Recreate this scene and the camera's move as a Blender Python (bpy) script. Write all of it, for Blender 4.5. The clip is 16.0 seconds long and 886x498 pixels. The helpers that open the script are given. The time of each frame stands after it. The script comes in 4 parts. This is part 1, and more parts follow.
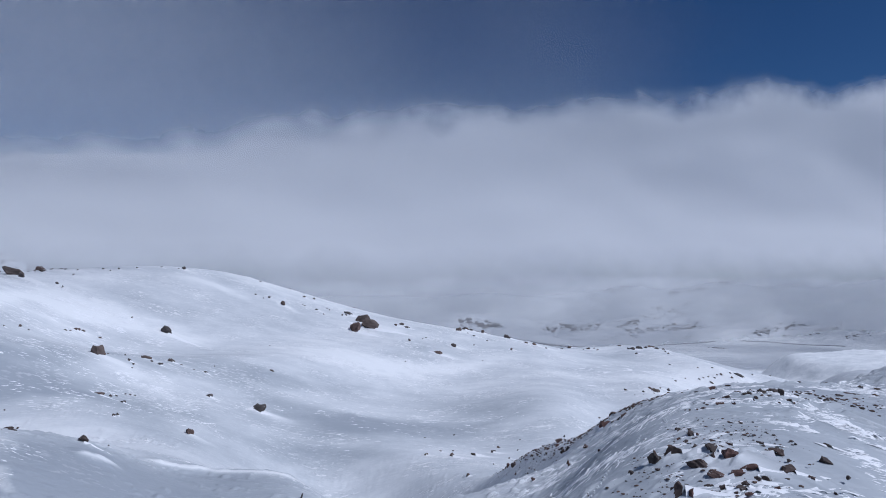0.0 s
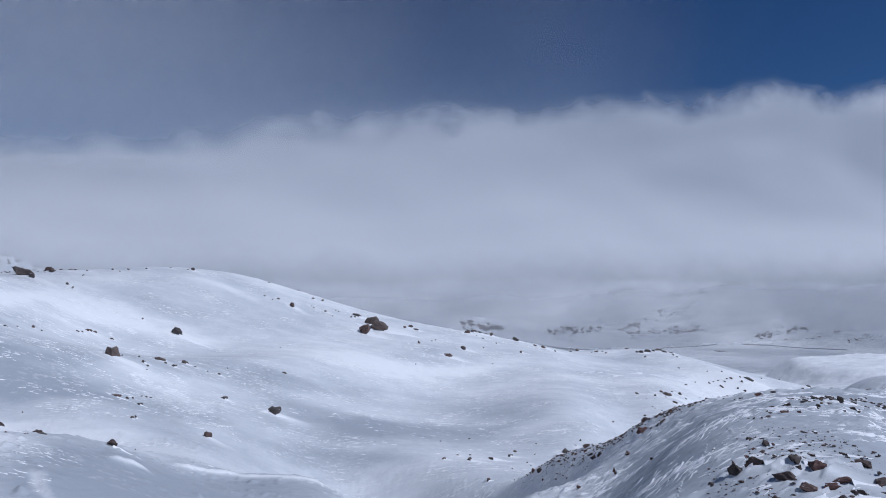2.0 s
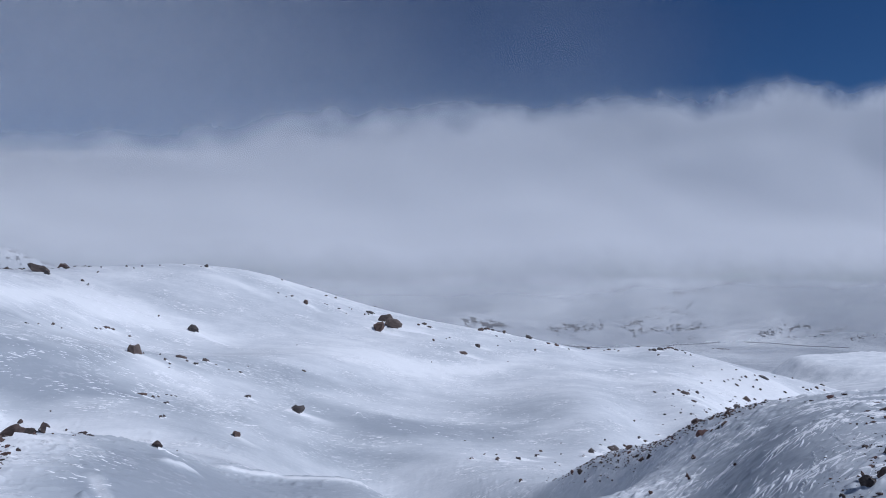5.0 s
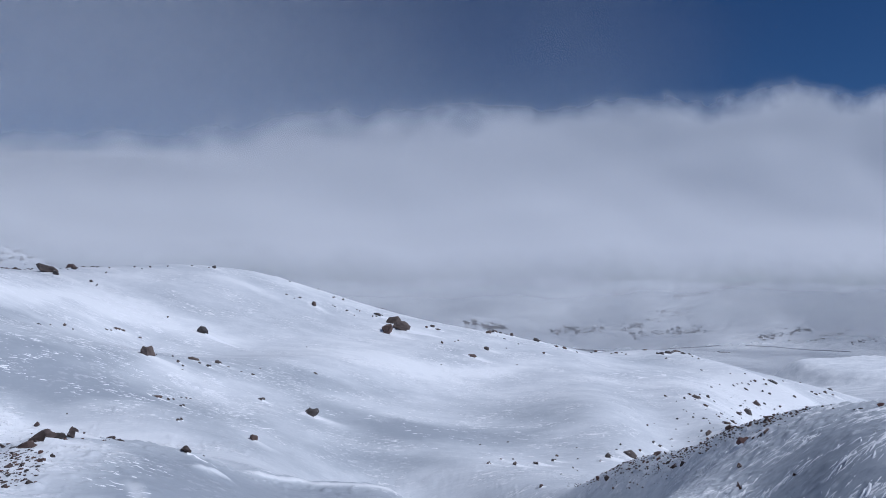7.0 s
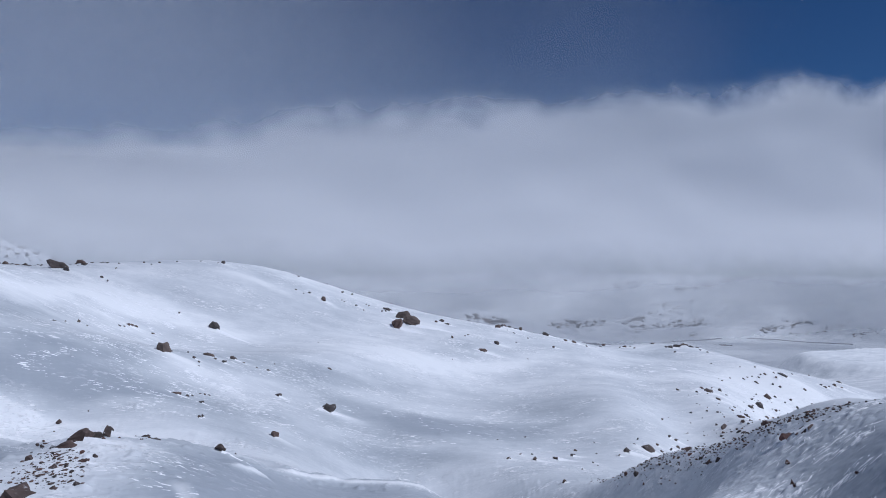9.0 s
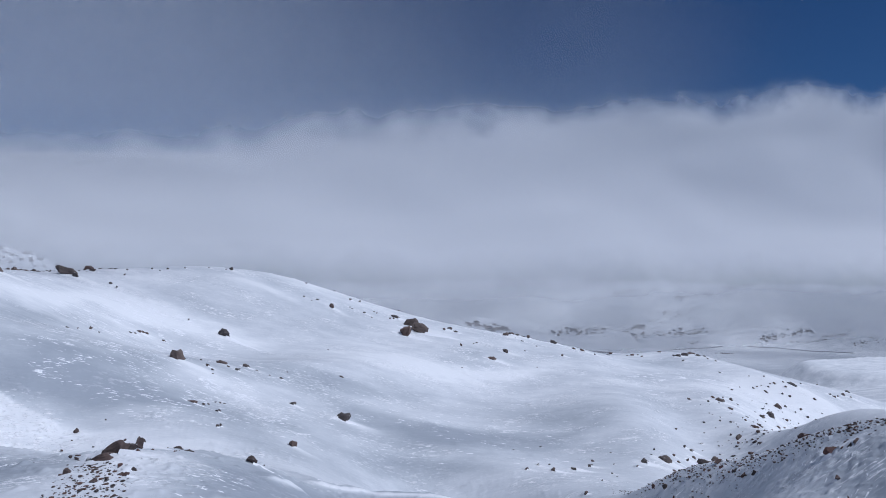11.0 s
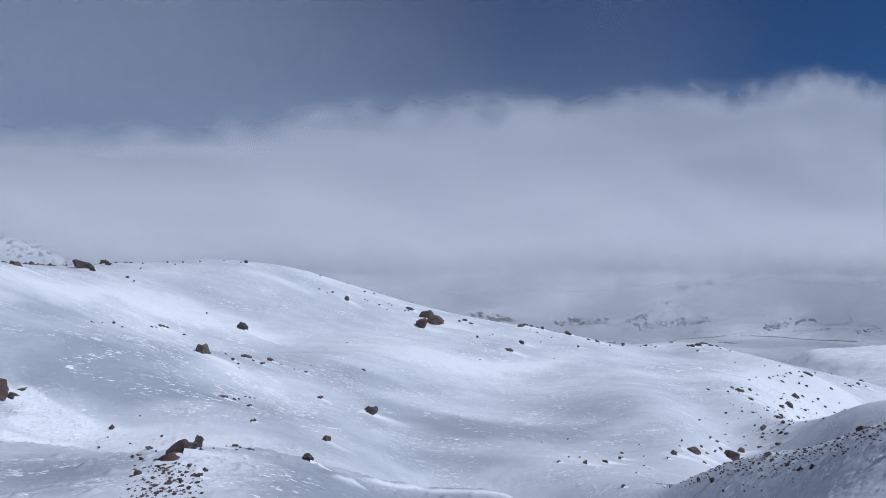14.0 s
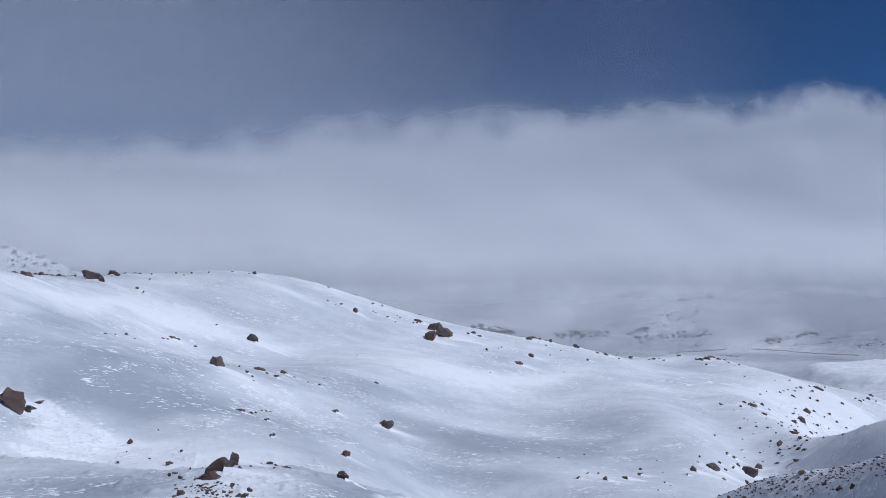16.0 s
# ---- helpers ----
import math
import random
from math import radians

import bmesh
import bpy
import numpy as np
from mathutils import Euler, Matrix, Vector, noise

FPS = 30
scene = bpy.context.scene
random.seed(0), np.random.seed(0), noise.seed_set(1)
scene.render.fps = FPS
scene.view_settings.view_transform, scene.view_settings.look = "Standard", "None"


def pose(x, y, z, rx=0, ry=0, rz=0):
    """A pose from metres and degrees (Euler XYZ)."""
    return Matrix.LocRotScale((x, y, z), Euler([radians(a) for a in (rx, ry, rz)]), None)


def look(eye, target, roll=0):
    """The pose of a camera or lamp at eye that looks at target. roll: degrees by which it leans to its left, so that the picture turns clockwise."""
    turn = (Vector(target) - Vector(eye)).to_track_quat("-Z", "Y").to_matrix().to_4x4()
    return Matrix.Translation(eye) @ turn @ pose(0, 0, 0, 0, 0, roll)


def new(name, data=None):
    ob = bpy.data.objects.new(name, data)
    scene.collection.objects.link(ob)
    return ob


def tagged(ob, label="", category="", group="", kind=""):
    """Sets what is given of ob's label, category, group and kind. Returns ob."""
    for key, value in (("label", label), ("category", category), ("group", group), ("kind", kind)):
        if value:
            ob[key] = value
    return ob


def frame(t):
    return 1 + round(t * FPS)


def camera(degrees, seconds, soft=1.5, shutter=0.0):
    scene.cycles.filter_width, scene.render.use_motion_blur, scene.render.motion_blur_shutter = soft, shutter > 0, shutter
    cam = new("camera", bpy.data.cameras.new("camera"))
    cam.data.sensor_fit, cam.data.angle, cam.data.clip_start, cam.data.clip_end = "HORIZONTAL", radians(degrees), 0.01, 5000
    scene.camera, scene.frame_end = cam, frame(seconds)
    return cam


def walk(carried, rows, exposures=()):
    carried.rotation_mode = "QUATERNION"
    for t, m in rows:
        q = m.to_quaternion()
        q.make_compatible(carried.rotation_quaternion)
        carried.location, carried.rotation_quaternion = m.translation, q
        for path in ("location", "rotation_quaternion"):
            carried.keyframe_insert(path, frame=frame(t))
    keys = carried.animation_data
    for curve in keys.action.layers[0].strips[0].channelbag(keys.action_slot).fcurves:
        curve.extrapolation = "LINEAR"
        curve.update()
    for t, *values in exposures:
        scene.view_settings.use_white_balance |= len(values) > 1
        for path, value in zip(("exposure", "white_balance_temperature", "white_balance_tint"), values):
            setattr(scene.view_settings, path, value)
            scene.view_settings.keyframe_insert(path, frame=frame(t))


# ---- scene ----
cam = camera(69.3, 16.0, 0.95)
METRES, EYE, TILT, LEAN, TURN = 40.0, 60.0, 0.0, 0.0, 0.0
ROWS = [
    (0.0, 0.0, 0.0, 0.0, 0.0, 0.0, -0.0),
    (0.5, -0.0301, 0.009, 0.0004, 0.02, -0.31, -0.01),
    (1.0, -0.0592, 0.0178, -0.0005, 0.04, -0.4, -0.07),
    (1.5, -0.0893, 0.0265, 0.0004, 0.05, -0.18, -0.19),
    (2.0, -0.1196, 0.0355, 0.0014, 0.07, 0.17, -0.24),
    (2.5, -0.1485, 0.0443, 0.0019, 0.07, 0.41, -0.23),
    (3.0, -0.178, 0.0539, 0.0021, 0.08, 0.45, -0.19),
    (3.5, -0.2074, 0.0636, 0.0017, 0.08, 0.28, -0.17),
    (4.0, -0.237, 0.0728, 0.001, 0.1, -0.03, -0.19),
    (6.5, -0.3854, 0.1272, 0.0008, 0.17, -0.1, -0.58),
    (7.0, -0.4149, 0.1368, 0.0008, 0.15, 0.09, -0.6),
    (7.5, -0.445, 0.1463, 0.0001, 0.14, 0.15, -0.58),
    (8.0, -0.475, 0.1549, -0.0006, 0.15, 0.03, -0.54),
    (8.5, -0.5048, 0.1637, -0.0001, 0.17, -0.2, -0.44),
    (9.0, -0.5347, 0.1717, 0.0008, 0.18, -0.43, -0.36),
    (11.5, -0.6844, 0.2183, 0.0041, 0.14, 0.28, -0.63),
    (12.0, -0.7146, 0.2277, 0.0033, 0.14, 0.29, -0.64),
    (12.5, -0.7446, 0.2371, 0.0031, 0.16, 0.09, -0.52),
    (13.0, -0.7756, 0.2456, 0.0027, 0.19, -0.21, -0.33),
    (13.5, -0.8051, 0.2537, 0.0033, 0.23, -0.46, -0.2),
    (14.0, -0.8346, 0.2611, 0.0041, 0.25, -0.58, -0.19),
    (14.5, -0.8646, 0.2696, 0.0053, 0.25, -0.45, -0.29),
    (15.0, -0.8938, 0.279, 0.0066, 0.26, -0.12, -0.42),
    (15.5, -0.9237, 0.288, 0.0084, 0.25, 0.24, -0.49),
    (16.0, -0.954, 0.2973, 0.0084, 0.24, 0.45, -0.45),
]
EXPOSURES = [(0.0, -0.03, 5400, 14), (16.0, -0.02, 5400, 14)]
walk(cam, [(t, pose(0, 0, EYE, TILT, LEAN, TURN) @ pose(METRES * x, METRES * y, METRES * z, 90 + pitch, roll, yaw)) for t, x, y, z, yaw, pitch, roll in ROWS],
     EXPOSURES)

# ---- world and sun ----
SUN_AZ, SUN_EL = 101.0, 48.0          # degrees clockwise from ahead (+y), and above the horizon
world = bpy.data.worlds.new("sky")
scene.world = world
world.use_nodes = True
wn = world.node_tree.nodes
sky = wn.new("ShaderNodeTexSky")
sky.sky_type = "NISHITA"
sky.sun_disc = False
sky.sun_elevation, sky.sun_rotation = radians(SUN_EL), radians(SUN_AZ)
sky.altitude, sky.air_density, sky.dust_density, sky.ozone_density = 3000, 1.0, 0.0, 6.0
rich = wn.new("ShaderNodeHueSaturation")
rich.inputs["Saturation"].default_value = 1.1
world.node_tree.links.new(sky.outputs[0], rich.inputs["Color"])
world.node_tree.links.new(rich.outputs[0], wn["Background"].inputs[0])
wn["Background"].inputs[1].default_value = 0.035
sun = new("sun", bpy.data.lights.new("sun", "SUN"))
sun.data.energy, sun.data.angle, sun.data.color = 2.75, radians(1.5), (1.0, 0.96, 0.9)
a, e = radians(SUN_AZ), radians(SUN_EL)
sun.matrix_world = look((0, 0, 300), (-math.sin(a) * math.cos(e), -math.cos(a) * math.cos(e), 300 - math.sin(e)))


# ---- materials ----
def material(name):
    m = bpy.data.materials.new(name)
    m.use_nodes = True
    return m, m.node_tree.nodes, m.node_tree.links, m.node_tree.nodes["Principled BSDF"]


def place(n, l, scale=(1, 1, 1), turn=0.0):
    """World position, stretched and turned, for textures at true size."""
    geo, spin, mp = n.new("ShaderNodeNewGeometry"), n.new("ShaderNodeMapping"), n.new("ShaderNodeMapping")
    spin.inputs["Rotation"].default_value = (0, 0, radians(-turn))
    mp.inputs["Scale"].default_value = scale
    l.new(geo.outputs["Position"], spin.inputs["Vector"])
    l.new(spin.outputs["Vector"], mp.inputs["Vector"])
    return mp.outputs["Vector"]


def noise_of(n, l, vector, scale, detail=3.0, rough=0.55):
    t = n.new("ShaderNodeTexNoise")
    t.inputs["Scale"].default_value, t.inputs["Detail"].default_value, t.inputs["Roughness"].default_value = scale, detail, rough
    l.new(vector, t.inputs["Vector"])
    return t.outputs["Fac"]


def ramp(n, l, value, stops):
    r = n.new("ShaderNodeValToRGB")
    els = r.color_ramp.elements
    while len(els) < len(stops):
        els.new(0.5)
    for el, (at, c) in zip(els, stops):
        el.position, el.color = at, (c, c, c, 1) if not isinstance(c, tuple) else (*c, 1)
    l.new(value, r.inputs[0])
    return r.outputs[0]


def maths(n, l, op, x, y=0.0, clamp=False):
    m = n.new("ShaderNodeMath")
    m.operation, m.use_clamp = op, clamp
    for i, v in enumerate((x, y)):
        if isinstance(v, (int, float)):
            m.inputs[i].default_value = v
        else:
            l.new(v, m.inputs[i])
    return m.outputs[0]


def smooth(n, l, value, lo, hi, to_lo=0.0, to_hi=1.0):
    m = n.new("ShaderNodeMapRange")
    m.interpolation_type = "SMOOTHSTEP"
    l.new(value, m.inputs["Value"])
    for key, v in (("From Min", lo), ("From Max", hi), ("To Min", to_lo), ("To Max", to_hi)):
        m.inputs[key].default_value = v
    return m.outputs["Result"]


def snow_material():
    m, n, l, b = material("wind_packed_snow")
    # this attribute greys or whitens the snow, partly as painted shade and sun
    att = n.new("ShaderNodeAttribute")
    att.attribute_name = "glaze_shade"
    patch = noise_of(n, l, place(n, l, (0.016, 0.034, 0.034), 22), 1.0, 7, 0.62)
    scour = noise_of(n, l, place(n, l, (0.05, 0.09, 0.09), 15), 1.0, 3, 0.5)
    crust = noise_of(n, l, place(n, l, (0.16, 0.65, 0.65), 18), 1.0, 3, 0.5)
    flake = noise_of(n, l, place(n, l, (0.5, 1.15, 1.15), 16), 1.0, 5, 0.62)
    fleck = noise_of(n, l, place(n, l, (1.3, 2.6, 2.6), 10), 1.0, 4, 0.65)
    grain = noise_of(n, l, place(n, l, (9, 16, 16)), 1.0, 3, 0.6)
    streak = noise_of(n, l, place(n, l, (0.06, 0.13, 0.13), 20), 1.0, 7, 0.68)
    where = smooth(n, l, scour, 0.47, 0.62)
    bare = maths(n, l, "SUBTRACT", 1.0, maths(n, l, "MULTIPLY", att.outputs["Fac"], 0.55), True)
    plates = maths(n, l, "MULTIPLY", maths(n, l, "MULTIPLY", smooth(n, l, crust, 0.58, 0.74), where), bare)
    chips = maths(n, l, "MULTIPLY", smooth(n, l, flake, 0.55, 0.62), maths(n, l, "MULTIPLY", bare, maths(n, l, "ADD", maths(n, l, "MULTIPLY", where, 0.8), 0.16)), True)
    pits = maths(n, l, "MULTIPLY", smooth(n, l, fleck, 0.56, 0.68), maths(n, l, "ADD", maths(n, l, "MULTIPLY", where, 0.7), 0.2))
    # slope shade goes into the snow colour here, along with wind glazing
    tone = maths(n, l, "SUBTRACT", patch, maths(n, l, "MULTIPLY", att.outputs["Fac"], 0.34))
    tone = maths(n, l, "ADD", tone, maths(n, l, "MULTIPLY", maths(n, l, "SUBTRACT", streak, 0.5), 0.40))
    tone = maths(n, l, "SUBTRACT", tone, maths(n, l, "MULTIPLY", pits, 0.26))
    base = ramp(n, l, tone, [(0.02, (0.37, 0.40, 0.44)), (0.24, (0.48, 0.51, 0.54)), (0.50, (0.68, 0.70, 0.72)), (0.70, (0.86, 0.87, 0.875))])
    mix = n.new("ShaderNodeMix")
    mix.data_type = "RGBA"
    l.new(maths(n, l, "MAXIMUM", plates, chips, True), mix.inputs["Factor"])
    l.new(base, mix.inputs["A"])
    mix.inputs["B"].default_value = (0.95, 0.95, 0.96, 1)
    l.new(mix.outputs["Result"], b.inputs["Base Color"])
    b.inputs["Roughness"].default_value = 0.6
    b.inputs["Specular IOR Level"].default_value = 0.3
    h = maths(n, l, "ADD", maths(n, l, "MULTIPLY", plates, 0.14), maths(n, l, "MULTIPLY", chips, 0.10))
    h = maths(n, l, "SUBTRACT", h, maths(n, l, "MULTIPLY", pits, 0.05))
    h = maths(n, l, "ADD", h, maths(n, l, "ADD", maths(n, l, "MULTIPLY", crust, 0.14), maths(n, l, "MULTIPLY", grain, 0.006)))
    bump = n.new("ShaderNodeBump")
    bump.inputs["Strength"].default_value, bump.inputs["Distance"].default_value = 0.8, 1.0
    l.new(h, bump.inputs["Height"])
    l.new(bump.outputs[0], b.inputs["Normal"])
    return m


def rock_material(name, tones):
    m, n, l, b = material(name)
    info = n.new("ShaderNodeObjectInfo")
    co = n.new("ShaderNodeTexCoord").outputs["Object"]
    big, fine = noise_of(n, l, co, 2.2, 4), noise_of(n, l, co, 14.0, 5, 0.7)
    tone = ramp(n, l, info.outputs["Random"], [(k / 3, c) for k, c in enumerate(tones)])
    mix = n.new("ShaderNodeMix")
    mix.data_type, mix.blend_type = "RGBA", "MULTIPLY"
    mix.inputs["Factor"].default_value = 1.0
    l.new(tone, mix.inputs["A"])
    l.new(ramp(n, l, big, [(0.3, 0.6), (0.7, 1.35)]), mix.inputs["B"])
    geo, sep = n.new("ShaderNodeNewGeometry"), n.new("ShaderNodeSeparateXYZ")
    l.new(geo.outputs["Normal"], sep.inputs[0])
    dust = maths(n, l, "MULTIPLY", smooth(n, l, sep.outputs["Z"], 0.86, 0.97), smooth(n, l, noise_of(n, l, co, 3.0, 4), 0.56, 0.66))
    cover = n.new("ShaderNodeMix")
    cover.data_type = "RGBA"
    l.new(dust, cover.inputs["Factor"])
    l.new(mix.outputs["Result"], cover.inputs["A"])
    cover.inputs["B"].default_value = (0.88, 0.89, 0.91, 1)
    l.new(cover.outputs["Result"], b.inputs["Base Color"])
    b.inputs["Roughness"].default_value = 0.85
    bump = n.new("ShaderNodeBump")
    bump.inputs["Strength"].default_value, bump.inputs["Distance"].default_value = 0.5, 0.1
    l.new(maths(n, l, "ADD", big, maths(n, l, "MULTIPLY", fine, 0.5)), bump.inputs["Height"])
    l.new(bump.outputs[0], b.inputs["Normal"])
    return m


def scree_material():
    m, n, l, b = material("volcanic_scree")
    geo = n.new("ShaderNodeNewGeometry")
    l.new(ramp(n, l, geo.outputs["Random Per Island"], [(0.0, (0.045, 0.038, 0.036)), (0.6, (0.085, 0.06, 0.05)), (1.0, (0.14, 0.08, 0.06))]), b.inputs["Base Color"])
    b.inputs["Roughness"].default_value = 0.9
    return m


SNOW = snow_material()
# slope rocks: less red, and lightened with haze put into the colour
ROCK = rock_material("hazed_volcanic_rock", [(0.078, 0.068, 0.065), (0.105, 0.088, 0.081), (0.128, 0.095, 0.081), (0.14, 0.088, 0.072)])
RED_ROCK = rock_material("red_brown_volcanic_rock", [(0.062, 0.049, 0.045), (0.085, 0.062, 0.055), (0.105, 0.069, 0.058), (0.13, 0.068, 0.056)])


# ---- land forms ----
def gnoise(x, y, seed):
    """Smooth gradient noise on arrays, about -0.7 to 0.7, one hill a unit."""
    xi, yi = np.floor(x).astype(np.int64), np.floor(y).astype(np.int64)
    u, v = x - xi, y - yi

    def corner(i, j):
        k = ((xi + i) * 374761393 + (yi + j) * 668265263 + seed * 982451653) & 0xFFFFFFFF
        k = ((k ^ (k >> 13)) * 1274126177) & 0xFFFFFFFF
        ang = ((k ^ (k >> 16)) & 0xFFFF) * (2 * np.pi / 65536)
        return np.cos(ang) * (u - i) + np.sin(ang) * (v - j)

    fu, fv = u * u * u * (u * (u * 6 - 15) + 10), v * v * v * (v * (v * 6 - 15) + 10)
    top = corner(0, 0) * (1 - fu) + corner(1, 0) * fu
    low = corner(0, 1) * (1 - fu) + corner(1, 1) * fu
    return top * (1 - fv) + low * fv


# hummocks and hollows: x, y, height, two half-widths, turn in degrees
NEAR_FORMS = [
    (-65.8, 85.7, 7.5, 16, 13.9, -6.9),
    (-21, 6.9, 14, 217.4, 72.8, 15.1),
    (66.5, 70.6, 22.8, 104.6, 37, -33.3),
    (-29.8, 93.9, -16.1, 19.4, 59.8, 31.6),
    (24.4, 50.2, 11.2, 66.3, 13.9, 53.1),
]
GULLY_FORMS = [
    (-3.9, 104.2, -18.1, 52.9, 13.9, 15.2),
    (37.9, 121.1, 13.9, 95.3, 21.3, 30.2),
    (-24.8, 102.5, 21.2, 13.6, 13.9, -23.7),
    (-85.6, 210.9, 7.1, 70.3, 15.7, 60.7),
    (78.7, 225.2, 27.4, 37.7, 68.6, -12.3),
    (-8.8, 123.4, -23.6, 13.7, 37.1, 30.7),
    (-115.7, 219.2, -13.7, 39.3, 72.1, 10.4),
    (-255.2, 103.3, 54.4, 72.5, 115.1, -54.1),
    (58.7, 159.6, -25.2, 15.4, 90.9, -7.4),
    (-52.3, 104, 20.2, 13.5, 20.2, 9.8),
    (65.3, 159.1, -14.3, 13.9, 56.8, 112.9),
    (50.4, 103.1, 7.2, 61.6, 13.9, -15.5),
    (66.8, 125.7, -8.9, 42.1, 49.3, 15.9),
    (-96.5, 121.1, -11.3, 51, 14.7, -14.2),
    (83.8, 189.4, 16, 33.3, 48.3, 9.7),
    (-84.3, 108.2, 8.2, 14.2, 42.1, -14.1),
]
SLOPE_FORMS = [
    (-201.3, 267.1, 53.2, 101, 104.8, 14.8),
    (-131.5, 358.9, 40.8, 74.4, 38.5, 40.4),
    (-31.6, 368.9, 31.6, 105.8, 55, 34.1),
    (59.8, 418.7, 26, 126.9, 87.8, -6.6),
    (140.5, 509.8, 28.9, 42.8, 65.7, 44.4),
    (262, 440, 4.5, 45, 40, 0),
    (156.1, 396.7, 7.3, 63.5, 15.5, -44.1),
    (183.7, 305, -33.1, 146.3, 29.9, 39.7),
    (-66, 330.7, -4.6, 29.1, 25.6, -16.6),
]
FAR_FORMS = [
    (9, 62, -2.0, 14, 4.5, 61),
    (18.5, 58, 0.6, 12, 4, 61),
    (19.5, 110, -1.3, 9, 5, 61),
    (18, 131, 0.8, 9, 7, 61),
    (13, 139, 0.9, 7, 7, 61),
    (64, 95, -1.9, 11, 11, 0),
    (45, 84, 0.6, 6, 9, 0),
    (430, 1250, -30, 300, 260, 0),
    (40, 2650, 150, 330, 300, 0),
    (-470, 525, 164, 190, 44, 0),
    (700, 4700, 60, 500, 300, 0),
]


def forms(x, y, rows):
    z = 0.0
    for cx, cy, h, rx, ry, turn in rows:
        c, s = math.cos(radians(turn)), math.sin(radians(turn))
        u, v = (x - cx) * c + (y - cy) * s, (y - cy) * c - (x - cx) * s
        z = z + h * np.exp(-0.5 * ((u / rx) ** 2 + (v / ry) ** 2))
    return z


def step(v, lo, hi):
    k = np.clip((v - lo) / (hi - lo), 0, 1)
    return k * k * (3 - 2 * k)


def land(x, y):
    """The height of the lie of the land, without the drifts."""
    x, y = np.asarray(x, float), np.asarray(y, float)
    plane = 30.389 + 0.0350 * np.clip(x, -700, 1500) - 0.1948 * np.clip(y, -260, 1e9)
    far = -240 - 0.12 * (y - 1700)
    plane = plane + (far - plane) * step(y, 1100, 2500)
    z = plane + forms(x, y, NEAR_FORMS) + forms(x, y, GULLY_FORMS) + forms(x, y, SLOPE_FORMS) + forms(x, y, FAR_FORMS)
    z = z + 430 * step(np.hypot(x, y), 3650, 4950) * step(y, 300, 2400)
    rough = step(np.hypot(x, y), 700, 2200)
    peaks = 0.12 + 0.88 * step(y, 3400, 4100)
    z = z + rough * peaks * (60 * gnoise(x / 900, y / 900, 3) + 30 * gnoise(x / 330, y / 330, 4) + 12 * gnoise(x / 120, y / 120, 5))
    # a flat-topped snow hill down the valley, steep towards the camera's side
    rim = np.hypot((x - 1260) / 485, (y - 1455) / 170) + 0.10 * gnoise(x / 140, y / 140, 6)
    top = -190 - 0.03 * (x - 900) + 0.035 * (y - 1450) + 4 * gnoise(x / 180, y / 120, 8)
    return z + (top - z) * (1 - step(rim, 0.9, 1.14))


# crests of long snow drifts: from x, y to x, y, height, steep width, gentle width
DRIFTS = [
    (-46, 80.5, -42.5, 83.5, 0.7, 1.5, 4.0),
    (-44.6, 96.6, -37.3, 100.6, 0.9, 1.7, 5.0),
    (-38, 100.2, -23, 102, 0.8, 1.6, 6.0),
    (-46, 67.3, -41.5, 62.5, 0.45, 0.6, 2.5),
    (-115, 128.5, -103, 131, 0.9, 1.2, 5.0),
    (-116.5, 137, -101, 133, 1.0, 1.4, 6.0),
    (-113, 124, -101, 127, 0.7, 1.0, 4.0),
]


def drifts(x, y, rim=False):
    z = 0.0
    for ax, ay, bx, by, h, steep, gentle in DRIFTS:
        length = math.hypot(bx - ax, by - ay)
        ux, uy = (bx - ax) / length, (by - ay) / length
        along = ((x - ax) * ux + (y - ay) * uy) / length
        d = (y - ay) * ux - (x - ax) * uy + 0.5 * gnoise(x / 2.5, y / 2.5, 41) + 0.16 * length * (along - along * along)
        ends = step(along, -0.25, 0.25) * (1 - step(along, 0.75, 1.25))
        if rim:
            z = z + ends * 0.8 * np.exp(-((d + 0.55) / 0.65) ** 2)
            continue
        z = z + h * ends * np.where(d < 0, np.exp(-(d / steep) ** 2), np.exp(-(d / gentle) ** 2))
    return z


def ground_height(x, y):
    """Land, snow drifts and wind ripples."""
    x, y = np.asarray(x, float), np.asarray(y, float)
    r = np.hypot(x + 19, y)
    z = land(x, y) + drifts(x, y)
    z = z + 0.45 * step(r, 60, 160) * gnoise(x / 34 + 3, y / 21, 11) + 0.14 * gnoise(x / 11, y / 6, 12)
    patch = step(gnoise(x / 17 + 0.3, y / 13, 21) + 0.5 * gnoise(x / 5, y / 4, 25), -0.25, 0.4)
    near = (1 - step(r, 110, 220)) * step(r, 4, 20)
    flake = np.maximum(0, gnoise((x + 0.25 * y) / 2.0, (y - 0.25 * x) / 0.8, 22) - 0.16) + 0.5 * np.maximum(0, gnoise((x + 0.25 * y) / 1.1, (y - 0.25 * x) / 0.42, 23) - 0.18)
    z = z + near * (0.3 + 0.85 * patch) * flake
    # scales of snow on the shaded ridge
    ridge = np.exp(-(((x - 23) / 13) ** 2 + ((y - 95) / 30) ** 2))
    z = z + ridge * (0.34 * np.abs(gnoise((x - 0.8 * y) / 1.9, (y + 0.8 * x) / 3.6, 26)) + 0.16 * gnoise(x / 0.9, y / 1.3, 27))
    crust = np.maximum(0, gnoise((x + 0.35 * y) / 7, (y - 0.35 * x) / 3.5, 24) - 0.16)
    return z + (0.1 + 0.9 * patch) * crust * step(r, 80, 160) * (1 - step(r, 450, 750))


